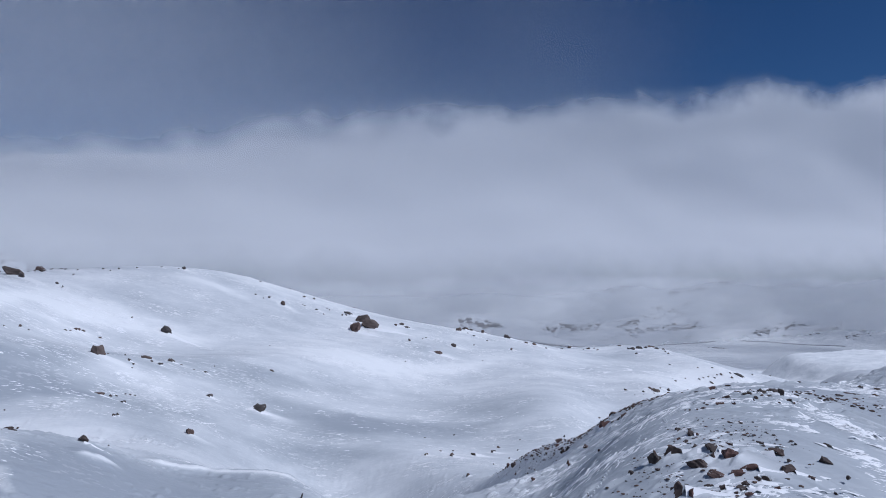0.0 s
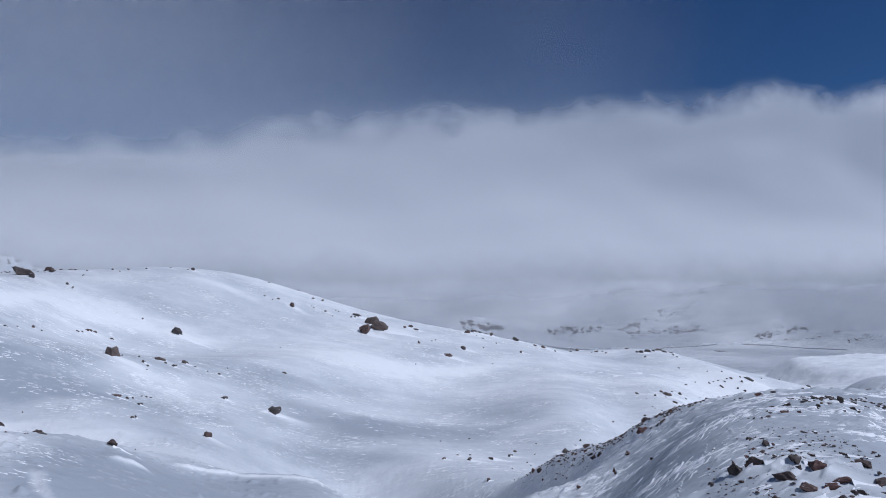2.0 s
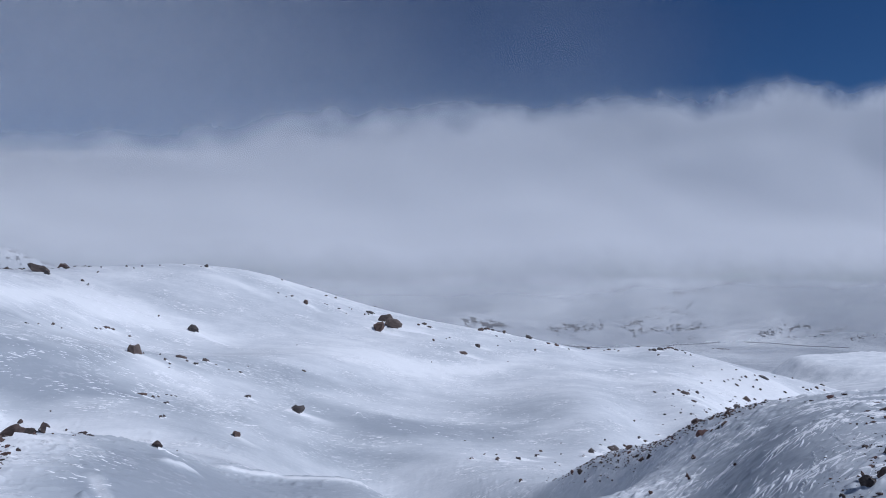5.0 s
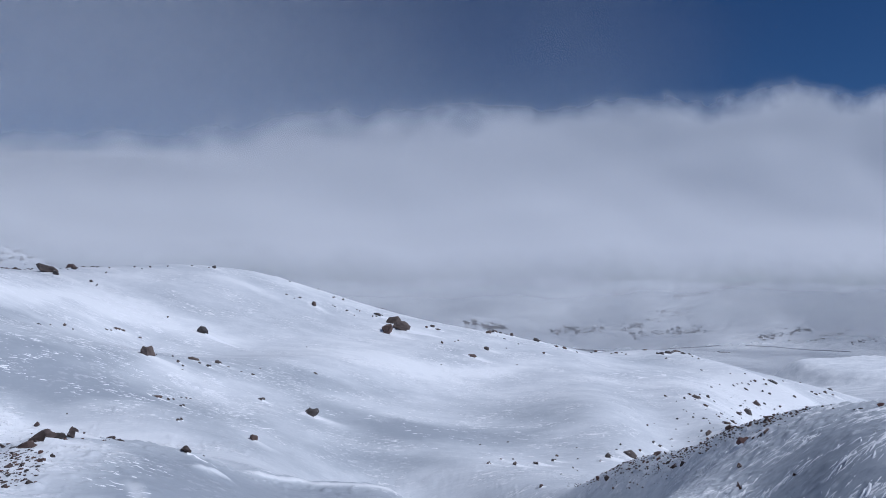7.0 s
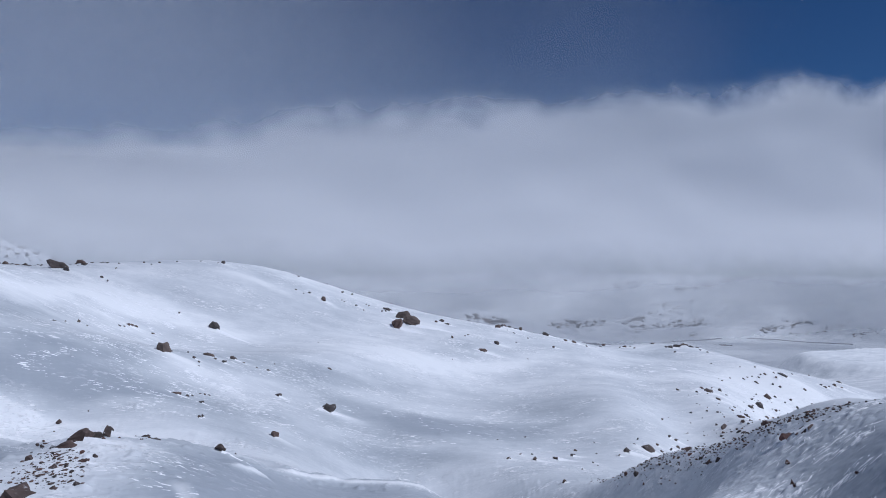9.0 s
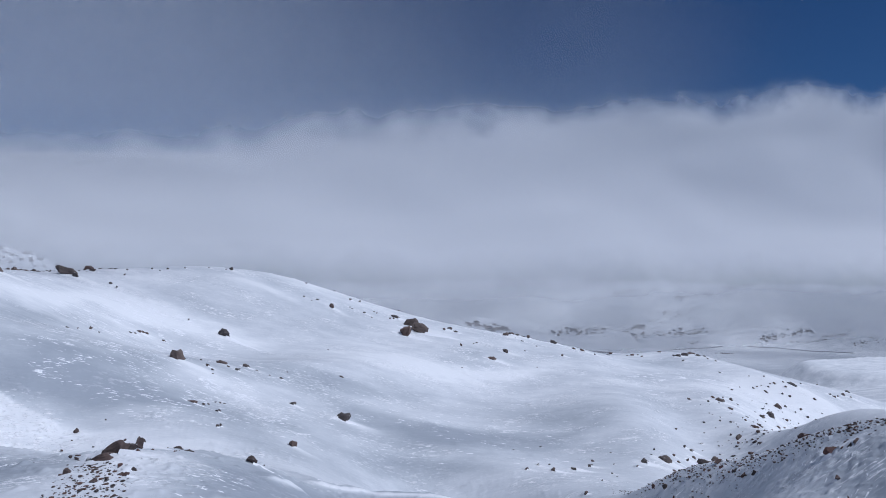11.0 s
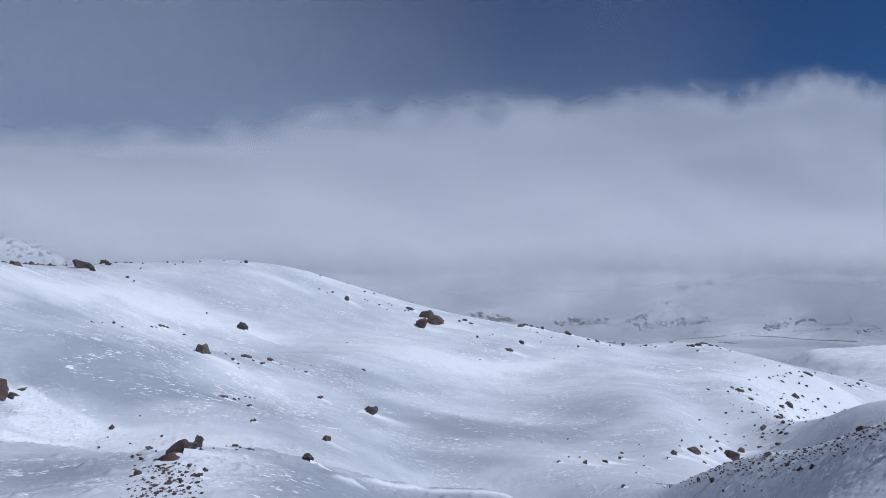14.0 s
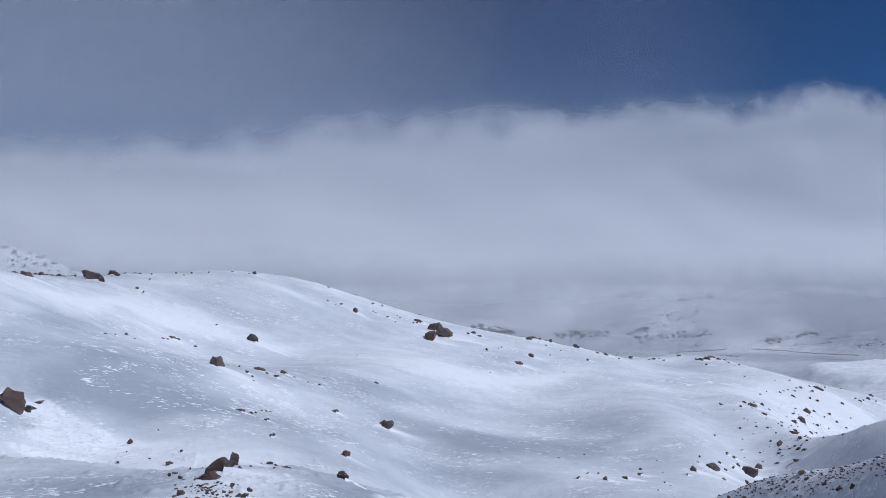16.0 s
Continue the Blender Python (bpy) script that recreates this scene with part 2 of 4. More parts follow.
# rocks by where they lie: x, y, width and height
ROCK_FIELDS = {
    'slope_top': [
        (-178.1, 264.9, 8.3, 3.9), (-173, 263.2, 3.03, 2.31), (-184.2, 292.4, 5.44, 2.54), (-180.7, 296.4, 3.04, 0.96), (-175.1, 293.5, 2.39, 0.94), (-172.4, 293.3, 1.79, 0.94),
        (-167.7, 294.2, 1.48, 0.93), (-160.7, 303.1, 1.2, 0.95), (-156.6, 301.8, 0.89, 0.63), (-155.5, 307.5, 1.21, 0.95), (-150, 314.4, 1.22, 0.64), (-141.9, 323.1, 1.24, 0.65),
        (-132.3, 327, 2.16, 1.95), (-134.3, 325.4, 0.93, 0.65), (-164.4, 285.1, 0.86, 0.91), (-162.1, 269, 1.65, 1.15), (-158.6, 267, 0.82, 1.14), (-128.3, 264.5, 0.77, 0.81),
        (-113.8, 263.2, 5.55, 3.18),
    ],
    'slope_left': [
        (-128.9, 188.1, 0.6, 0.63), (-131.6, 199.1, 1.05, 1.1), (-129.5, 200.3, 0.63, 0.44), (-128.6, 182.4, 1.17, 0.41), (-130.4, 221.3, 1.35, 0.47), (-129.6, 223, 1.13, 0.48),
        (-130.4, 227.9, 2.54, 0.97), (-129.1, 229.9, 1.85, 0.73), (-123.4, 230.6, 1.38, 0.72), (-100.2, 185.8, 4.09, 3.32), (-100, 191.2, 0.76, 0.4), (-97.3, 196.1, 0.96, 0.61),
        (-93.4, 190.9, 1.31, 0.79), (-91.2, 188.6, 0.74, 0.58), (-89.8, 185, 0.73, 0.38), (-92.3, 199.3, 3.29, 1.22), (-89.6, 197.1, 0.96, 0.6), (-86.9, 196.6, 1.52, 1),
        (-86.4, 203.7, 2.54, 1.23), (-83, 203.2, 1.17, 0.41), (-75.9, 204.9, 1.36, 0.61), (-76.1, 213.4, 0.4, 0.42), (-79.1, 203.4, 0.58, 0.41),
    ],
    'slope_foot': [
        (-85, 158.4, 2.55, 0.5), (-82.5, 159, 1.11, 0.67), (-82.1, 161, 0.64, 0.51), (-81.9, 165.2, 0.65, 0.34), (-81, 166, 0.66, 0.34), (-80.2, 166.7, 0.82, 0.35),
        (-78.5, 157.1, 1.25, 0.82), (-73.7, 143.2, 0.72, 0.6), (-73.3, 144.2, 0.87, 0.45), (-94.4, 138, 0.3, 0.31), (-68, 186.2, 1.95, 1.11), (-59.4, 149.8, 2.03, 1.83),
        # the last of these, thin and tall, stands for an upright stick
        (-54.3, 188.8, 3.88, 2.78), (-61.4, 230.1, 1.69, 0.67), (-74.2, 274.8, 0.76, 0.4), (-20.1, 90.6, 0.26, 0.9),
    ],
    'spur_crest': [
        (-56.4, 80.6, 0.2, 0.18), (-56.4, 81.1, 0.26, 0.18), (-56.4, 81.9, 0.26, 0.18), (-58.5, 86.7, 0.74, 0.39), (-55.5, 82.5, 1.23, 0.37), (-50.6, 90, 1.65, 0.87),
        (-51, 97.8, 0.39, 0.21),
    ],
    'slope_middle': [
        (-96.7, 330.3, 1.21, 0.63), (-92.7, 330.4, 0.6, 0.63), (-90.7, 334.1, 1.52, 0.96), (-83.5, 333.3, 3.02, 2.54), (-100.3, 351.7, 1.28, 0.67), (-87.5, 367.4, 1.66, 0.7),
        (-77.2, 356.7, 1.93, 1.01), (-72.5, 360, 1.62, 1.02), (-75.6, 344.5, 0.93, 0.65), (-74.2, 343.9, 1.24, 0.65), (-68.1, 344.9, 1.86, 0.98), (-63.7, 351.4, 0.63, 0.66),
        (-62.1, 350.8, 0.94, 0.66), (-63.7, 342.3, 0.92, 0.64), (-55, 349.2, 0.94, 0.98), (-53.1, 351, 1.25, 0.99), (-52.4, 354.4, 5.06, 1.33), (-52.6, 377.9, 1.35, 0.71),
        (-45.7, 331.9, 5.93, 5.91), (-38.9, 341.9, 9.74, 5.43), (-44.1, 347.9, 6.82, 5.2),
    ],
    'slope_shoulder': [
        (-26, 352.4, 2.19, 1.31), (-23.2, 356.5, 3.16, 1.33), (-19.9, 352.6, 3.13, 0.98), (-17.4, 331.3, 1.47, 1.24), (-9.1, 342.2, 1.21, 0.64), (-10.9, 339, 0.9, 0.63),
        (-2.5, 323.3, 4.32, 1.81), (5.2, 338.4, 3.31, 2.21), (-17.7, 300.9, 0.54, 0.56), (8.8, 374.3, 3.32, 2.79), (12.6, 386.9, 2.75, 2.16), (14.3, 387.7, 2.75, 2.17),
        (17, 385.8, 2.74, 1.8), (20.4, 386.3, 2.06, 1.44), (24.1, 391.3, 2.43, 2.56), (26.6, 392, 2.79, 0.73), (14.3, 372.2, 0.99, 0.69), (17.9, 367.7, 1.96, 0.69),
        (24.9, 362, 1.29, 0.68), (16.8, 348, 0.93, 0.65), (38.6, 388.6, 5.55, 2.55), (37.7, 354.4, 1.9, 1.33),
    ],
    'shoulder_crest': [
        (49.4, 382.5, 2.4, 1.08), (54.2, 380.8, 3.77, 1.8), (60.6, 376.9, 1.7, 1.07), (20.1, 325.5, 1.16, 0.31), (74.1, 400.3, 1.81, 0.76), (89.2, 453.4, 3.71, 1.73),
        (93.7, 427.8, 1.56, 0.82), (96.8, 428.1, 3.13, 1.64), (101.7, 431.1, 1.18, 0.83), (102.4, 424.7, 2.34, 0.82), (131.7, 479.6, 3.54, 1.4), (122, 421.5, 1.96, 1.64),
        (124.1, 419.9, 3.51, 2.05), (129.9, 424.3, 4.75, 2.49), (147.7, 467.7, 2.62, 1.84), (153, 476.5, 4.46, 2.34), (156.7, 480, 4.5, 1.89), (156.5, 469.4, 3.53, 1.85),
        (162.8, 474.5, 4.47, 1.41), (123.5, 409.6, 2.29, 1.2), (158.6, 458, 1.73, 0.91), (144.4, 410.8, 1.55, 1.22), (137.3, 388.2, 1.47, 0.58), (161, 383.7, 1.49, 0.78),
    ],
    'creek_bank': [
        (31.2, 192.1, 2.85, 2.06), (27.8, 187.1, 0.87, 1.09), (38.8, 198.5, 3.9, 3.12), (36.2, 201.4, 0.75, 0.79), (38.9, 206.7, 0.58, 1.01), (40, 191.5, 1.81, 0.76),
        (45.1, 202.9, 1.34, 1.01), (50, 209.3, 0.6, 1.46), (45.3, 207.4, 0.98, 1.02), (55.4, 225.5, 1.07, 1.34), (57.2, 224.5, 1.71, 1.34), (65.7, 237.3, 0.68, 1.19),
        (63.4, 230, 0.44, 0.46), (55.2, 216.9, 2.07, 1.09), (55.2, 210.8, 4.85, 4.67), (63.4, 220.4, 2.34, 2.46), (78.9, 237.5, 3.23, 2.91), (79.1, 244, 0.94, 1.49),
        (71.5, 235.3, 0.91, 0.48), (74.8, 226.9, 0.89, 0.47), (68.2, 227, 0.88, 0.46), (70.8, 222.8, 1.95, 0.91), (74.3, 217.4, 2.78, 0.9),
    ],
    'valley_side': [
        (79.1, 225.4, 1.99, 1.63), (79.2, 221.8, 1.97, 1.15), (81.4, 227.7, 1.12, 0.94), (80, 233.8, 0.46, 0.48), (85.2, 235.6, 2.08, 2.43), (84.5, 230.2, 1.13, 1.19),
        (90.9, 242.8, 0.96, 1.01), (86.9, 231.8, 0.69, 0.48), (92.5, 253.6, 3.48, 2.35), (103.3, 272.5, 2.41, 1.69), (96.9, 270.3, 1.05, 1.11), (102.5, 281.1, 1.37, 1.15),
        (97.8, 274.4, 0.8, 0.84), (89.2, 263.2, 0.76, 0.53), (121.4, 307.5, 3.64, 2.55), (132, 319.3, 5.07, 3.33), (130.3, 324.5, 1.28, 2.35), (119.5, 308.9, 1.21, 0.95),
        (97.9, 286.3, 2.76, 1.74), (110.5, 306.6, 1.78, 0.62), (98.3, 298.3, 3.99, 2.7), (98.2, 304.8, 2.03, 1.22), (92.2, 295.5, 1.69, 1.18), (108.6, 310.4, 2.39, 1.88),
    ],
    'valley_outcrop': [
        (104.9, 309.9, 1.19, 0.94), (85.3, 299.3, 2.82, 0.89), (85, 273.4, 0.78, 0.55), (86.8, 270.3, 0.78, 0.54), (147.3, 342.5, 4.43, 3.22), (155.6, 349.9, 2.45, 1.1),
        (144.7, 328.3, 1.98, 1.73), (130, 307.8, 2.46, 1.29), (159.3, 347.1, 1.05, 1.1), (165, 352.3, 2.14, 1.5), (165.5, 347, 1.77, 1.48), (86.1, 212.9, 1.71, 0.9),
        (154, 334.2, 1.02, 0.71), (169.5, 345.2, 1.42, 1.12), (88.9, 206.6, 0.84, 0.66), (180.5, 366.6, 2.24, 1.57), (178.4, 355.5, 0.73, 0.77), (165, 363, 1.45, 1.53),
        (161.3, 364.2, 1.45, 1.52), (152.1, 363.2, 2.86, 1.13), (167.3, 372.1, 2.23, 1.56), (162.7, 374.9, 2.6, 1.17), (146.2, 365.6, 2.5, 0.75),
    ],
    'valley_crest': [
        (149.8, 368.9, 1.44, 0.76), (153.5, 371.2, 1.46, 0.77), (156.9, 370.4, 1.83, 0.77), (159.9, 374.3, 1.85, 0.78), (169.7, 378.8, 2.26, 0.79), (174.5, 378, 6.05, 1.59),
        (201.7, 418.4, 1.69, 0.89), (136.3, 360.7, 1.4, 0.73), (152.1, 383.1, 1.49, 0.78), (222, 435.3, 1.33, 0.93), (212.1, 405.1, 2.5, 1.75), (213.4, 402.8, 2.5, 1.75),
        (217.4, 406.4, 1.26, 1.77), (225.9, 413.6, 2.58, 2.26), (241.7, 435.2, 3.63, 2.38), (230.2, 413.1, 2.59, 1.82),
    ],
    'creek_row': [
        (-4.9, 172.9, 1.23, 1.29), (-0.9, 179.5, 0.8, 0.84), (2.9, 183.1, 0.82, 0.52), (2, 173.4, 2.02, 1.63), (6.4, 177.7, 0.48, 0.34), (8.2, 178, 2.57, 1.68),
        (13.9, 184.6, 1.67, 1.76), (16.1, 190.8, 1.04, 1.09), (24, 200.1, 0.73, 0.38), (21.9, 188.6, 0.52, 0.54), (18.1, 176.4, 0.97, 0.68), (18.9, 173.5, 0.8, 0.17),
        (13, 166, 0.61, 0.64), (5.5, 151.2, 0.82, 1.44), (3.1, 203.1, 0.72, 0.95), (-5.6, 195.2, 0.52, 0.36),
    ],
    'spur_back': [
        (-97.7, 133.3, 1.13, 0.92), (-97.1, 130.8, 0.49, 0.26), (-96.6, 126.8, 0.6, 0.38), (-91.7, 128.7, 0.72, 0.25), (-86.9, 131.1, 0.84, 0.5), (-87.1, 126, 1.4, 0.61),
        (-66.3, 83, 0.29, 0.23), (-116.5, 135.8, 2.15, 0.71),
    ],
    'spur_boulder': [
        (-119.9, 133.7, 6.8, 2.9), (-115.8, 133.4, 3.2, 0.8), (-117.2, 133.2, 2.4, 1.7),
    ],
    'spur_knob': [
        (-61.2, 82.8, 1.7, 1.49), (-60.8, 76.1, 2.99, 1.64), (-60.8, 73.1, 2.75, 0.85), (-60.8, 79.1, 1.76, 0.92), (-62.9, 83.1, 1, 0.68), (-59, 77.5, 0.92, 0.55),
        (-60.9, 75.2, 0.64, 0.61), (-61.4, 86.6, 0.3, 0.31), (-58.2, 85.6, 0.8, 0.3), (-57.2, 84.5, 0.43, 0.15), (-58.8, 84.5, 0.36, 0.23), (-58.9, 80.7, 0.34, 0.14),
        (-66, 76.9, 0.41, 0.28), (-66.1, 78.5, 0.69, 0.22), (-63.7, 74.1, 0.52, 0.27), (-63.6, 79.5, 0.34, 0.29), (-57.5, 70.7, 0.48, 0.31), (-55.6, 69.5, 0.58, 0.3),
        (-55.5, 67.7, 0.79, 0.48), (-56.1, 67.8, 0.57, 0.24), (-57.4, 65.6, 0.67, 0.47), (-60.4, 70.7, 0.48, 0.25), (-56.5, 66.2, 0.45, 0.29), (-61.2, 68.1, 0.71, 0.49),
    ],
    'spur_slab': [
        (-55.8, 58.5, 4.39, 0.97), (-53.3, 62.3, 0.71, 0.5), (-54.4, 60.6, 0.82, 0.55),
    ],
    'hump_rocks': [
        (-176.6, 223.3, 4.06, 1.89), (-190.7, 253.1, 2.03, 1.87), (-194, 261.7, 1.57, 1.1), (-194.4, 270.3, 2.15, 1.41), (-192.8, 262.6, 3.15, 0.83), (-189.4, 247.1, 1.99, 1.05),
        (-183.6, 227.7, 2.32, 0.73),
    ],
    'near_slabs': [
        (14.4, 43.2, 0.93, 1.06), (14.8, 44.3, 0.26, 0.91), (15.7, 43.5, 1.19, 1.07), (16.2, 40.7, 1.62, 0.72), (18, 42.8, 0.94, 0.81), (17.4, 41.5, 0.41, 0.35),
        (18.6, 41.3, 1.25, 1.05), (18.9, 40.7, 0.66, 0.26), (18.1, 40.7, 0.74, 0.26), (18.9, 39.6, 1.3, 0.59), (17.7, 38.6, 1.1, 0.41), (16.5, 38.6, 1.32, 0.61),
        (13.4, 36.6, 1.02, 1.23), (13.9, 36.2, 0.51, 0.76), (22, 42.3, 1.22, 0.46), (21.2, 39.5, 1.07, 0.48), (21.5, 39.2, 0.58, 0.26), (25, 41.9, 0.89, 0.47),
        (22.3, 38.8, 0.45, 0.3), (24.8, 39.2, 0.39, 0.27), (19.3, 36.9, 0.46, 0.37), (22.1, 41, 0.43, 0.22), (19.3, 38.3, 0.56, 0.21), (18.6, 37.9, 0.47, 0.21),
    ],
    'near_stones': [
        (20.6, 38.4, 0.48, 0.13), (21, 37.6, 0.4, 0.13), (17.2, 36.9, 0.83, 0.24), (17.5, 37.2, 0.61, 0.24), (15.6, 37.6, 0.68, 0.24), (16.1, 37.1, 0.53, 0.36),
        (15.2, 36.5, 0.52, 0.35), (16.6, 36.3, 0.3, 0.23), (17.2, 36, 0.6, 0.2), (22.9, 37.3, 0.32, 0.17), (27.3, 45.5, 0.68, 0.15), (24.4, 44.4, 0.28, 0.19),
        (21.8, 44.1, 0.54, 0.19), (22.1, 45.6, 0.37, 0.19), (21.6, 42.8, 0.35, 0.1), (20.7, 46.7, 0.47, 0.1), (19.9, 41.2, 0.21, 0.18), (18.2, 47.2, 0.65, 0.44),
        (18.7, 47, 0.37, 0.29), (18.1, 49.3, 0.67, 0.35), (18.5, 49.4, 0.38, 0.2), (18.9, 48.9, 0.57, 0.1), (17.3, 47.2, 0.55, 0.24),
    ],
    'near_cluster': [
        (17.5, 46.2, 0.54, 0.14), (19, 45.3, 0.63, 0.24), (19.5, 45.2, 0.36, 0.1), (17.6, 44.7, 0.44, 0.19), (18, 44.3, 0.44, 0.14), (19.7, 44.1, 0.53, 0.19),
        (16.2, 45.9, 0.54, 0.23), (16.7, 42.6, 0.42, 0.13), (17, 41.3, 0.41, 0.17), (14, 41.8, 0.41, 0.17), (12.7, 43.2, 0.5, 0.35), (17.7, 79.7, 0.75, 0.71),
        (14.1, 71.8, 0.54, 0.71), (10.1, 71.6, 0.54, 0.43), (15.7, 64.3, 0.37, 0.26), (21.7, 54.7, 0.21, 0.17), (21.3, 55.2, 0.32, 0.17), (22.2, 54.7, 0.53, 0.11),
        (21.1, 55.8, 0.22, 0.11), (23.2, 56.3, 0.44, 0.12), (23, 56.5, 0.33, 0.12),
    ],
    'near_row': [
        (32.8, 77.9, 1.06, 0.56), (35.1, 79, 0.78, 0.24), (33.9, 65.6, 1.33, 0.63), (32.7, 62.1, 0.76, 0.6), (24, 55.5, 0.87, 0.34), (25.1, 55.2, 0.49, 0.35),
        (25.2, 60, 0.59, 0.18), (26.2, 59.2, 0.82, 0.25), (26.4, 58.1, 0.35, 0.12), (29.1, 61.8, 0.62, 0.26), (27.5, 56.7, 0.23, 0.18), (28.5, 58.4, 0.47, 0.31),
        (32.2, 64.4, 0.78, 0.27), (30.9, 60.8, 0.61, 0.13), (31.4, 58.4, 0.84, 0.38), (31.1, 56.8, 0.35, 0.18), (29.4, 56.2, 0.46, 0.18), (35.1, 62.1, 0.77, 0.27),
        (37, 67.2, 0.55, 0.29), (38.8, 66.4, 0.41, 0.15), (41.5, 71.8, 0.74, 0.16), (42.5, 68.8, 1.02, 0.38), (44.1, 68.3, 1.02, 0.23), (48.1, 71.2, 1.08, 0.41),
    ],
    'near_row_back': [
        (45.5, 72.1, 0.92, 0.16), (46.1, 71.8, 1.23, 0.16), (49.7, 76.5, 0.82, 0.34), (51.2, 75.6, 0.98, 0.17), (51.6, 86.6, 1.44, 0.28), (31.2, 79, 0.61, 0.16),
        (30.5, 79, 0.31, 0.12), (31.7, 84.9, 0.41, 0.17), (39.4, 69.4, 0.57, 0.15), (30, 62.3, 0.37, 0.13), (30.8, 65.5, 0.39, 0.14),
    ],
    'ridge_rocks': [
        (22.6, 88.9, 1.84, 0.97), (23.9, 87.2, 0.99, 0.43), (24.8, 87.2, 1.32, 0.43), (23.4, 88, 0.66, 0.35), (26.2, 87, 0.66, 0.26), (24.7, 116, 1.31, 0.34),
        (23.1, 101.7, 0.29, 0.4), (22.5, 117.9, 0.66, 0.69), (20.8, 116.6, 0.87, 0.46), (19.3, 117.9, 0.88, 0.46), (17.4, 118, 0.33, 0.35), (16.7, 117.9, 0.33, 0.23),
        (13.4, 117.9, 0.55, 0.35),
    ],
    'ridge_rocks_late': [
        (27.8, 104.5, 1.63, 0.86), (21.7, 119.8, 1.58, 0.83), (49.6, 199, 1.14, 1.2), (20.3, 104, 1.2, 0.73), (20.1, 106.7, 1.02, 0.64), (16.7, 119.7, 0.56, 0.47),
        (13, 127.2, 0.71, 0.99), (13.6, 122.6, 0.91, 0.95), (20.7, 111.4, 0.85, 0.56),
    ],
}


def lee_tails(x, y):
    """Low ramps of snow that the wind leaves beside the larger rocks."""
    z = np.zeros_like(x)
    for rows in ROCK_FIELDS.values():
        for cx, cy, wide, tall in rows:
            if wide < 0.6:
                continue
            w = min(wide, 4.0)
            m = (np.abs(x - cx) < 6 * w) & (np.abs(y - cy) < 3 * w)
            dx, dy = x[m] - cx, y[m] - cy + 0.12 * (x[m] - cx)
            along = np.where(dx > 0, np.exp(-(dx / (2.6 * w)) ** 2), np.exp(-(dx / (0.8 * w)) ** 2))
            z[m] += 0.22 * min(tall, 2.5) * along * np.exp(-(dy / (0.55 * w)) ** 2)
    return z


# grey (above 0) for wind-glazed snow and painted shade, white (below) for rough snow and sunlit bands: x, y, degree,
# half-widths, turn
GLAZE_SHADE = [
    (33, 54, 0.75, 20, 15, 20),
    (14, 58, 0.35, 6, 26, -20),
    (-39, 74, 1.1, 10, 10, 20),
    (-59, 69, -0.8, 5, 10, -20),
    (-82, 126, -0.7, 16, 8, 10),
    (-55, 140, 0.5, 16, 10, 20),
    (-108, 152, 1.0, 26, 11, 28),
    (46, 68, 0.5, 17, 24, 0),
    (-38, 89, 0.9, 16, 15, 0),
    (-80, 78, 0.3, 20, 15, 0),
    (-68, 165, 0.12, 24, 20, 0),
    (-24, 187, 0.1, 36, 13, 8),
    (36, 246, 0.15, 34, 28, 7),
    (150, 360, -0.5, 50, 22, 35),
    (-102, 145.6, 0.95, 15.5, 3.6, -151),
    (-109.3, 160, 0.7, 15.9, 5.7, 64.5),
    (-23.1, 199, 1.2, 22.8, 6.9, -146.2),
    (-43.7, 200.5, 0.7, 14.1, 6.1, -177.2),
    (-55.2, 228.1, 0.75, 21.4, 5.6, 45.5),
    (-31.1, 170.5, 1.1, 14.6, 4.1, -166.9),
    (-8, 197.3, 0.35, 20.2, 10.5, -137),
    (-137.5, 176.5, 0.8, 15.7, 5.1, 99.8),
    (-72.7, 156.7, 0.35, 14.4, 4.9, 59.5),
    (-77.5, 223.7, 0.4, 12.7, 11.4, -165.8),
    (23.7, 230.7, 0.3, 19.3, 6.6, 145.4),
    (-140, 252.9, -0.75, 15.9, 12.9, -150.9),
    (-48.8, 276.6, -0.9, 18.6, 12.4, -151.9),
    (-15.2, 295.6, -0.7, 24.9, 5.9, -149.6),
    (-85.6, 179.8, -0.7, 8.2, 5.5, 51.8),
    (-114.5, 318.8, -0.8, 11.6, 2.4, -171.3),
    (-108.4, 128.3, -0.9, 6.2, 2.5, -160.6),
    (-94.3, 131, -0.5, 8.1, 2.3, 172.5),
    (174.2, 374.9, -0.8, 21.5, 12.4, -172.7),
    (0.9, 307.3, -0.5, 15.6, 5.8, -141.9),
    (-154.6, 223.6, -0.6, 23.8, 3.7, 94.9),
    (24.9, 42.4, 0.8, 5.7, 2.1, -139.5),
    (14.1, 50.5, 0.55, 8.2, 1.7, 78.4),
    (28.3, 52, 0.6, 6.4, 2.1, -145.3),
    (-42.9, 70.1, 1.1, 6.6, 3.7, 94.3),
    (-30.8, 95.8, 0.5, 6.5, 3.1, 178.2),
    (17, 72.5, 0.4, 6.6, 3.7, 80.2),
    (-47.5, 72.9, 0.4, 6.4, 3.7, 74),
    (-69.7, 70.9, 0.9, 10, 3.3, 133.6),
]


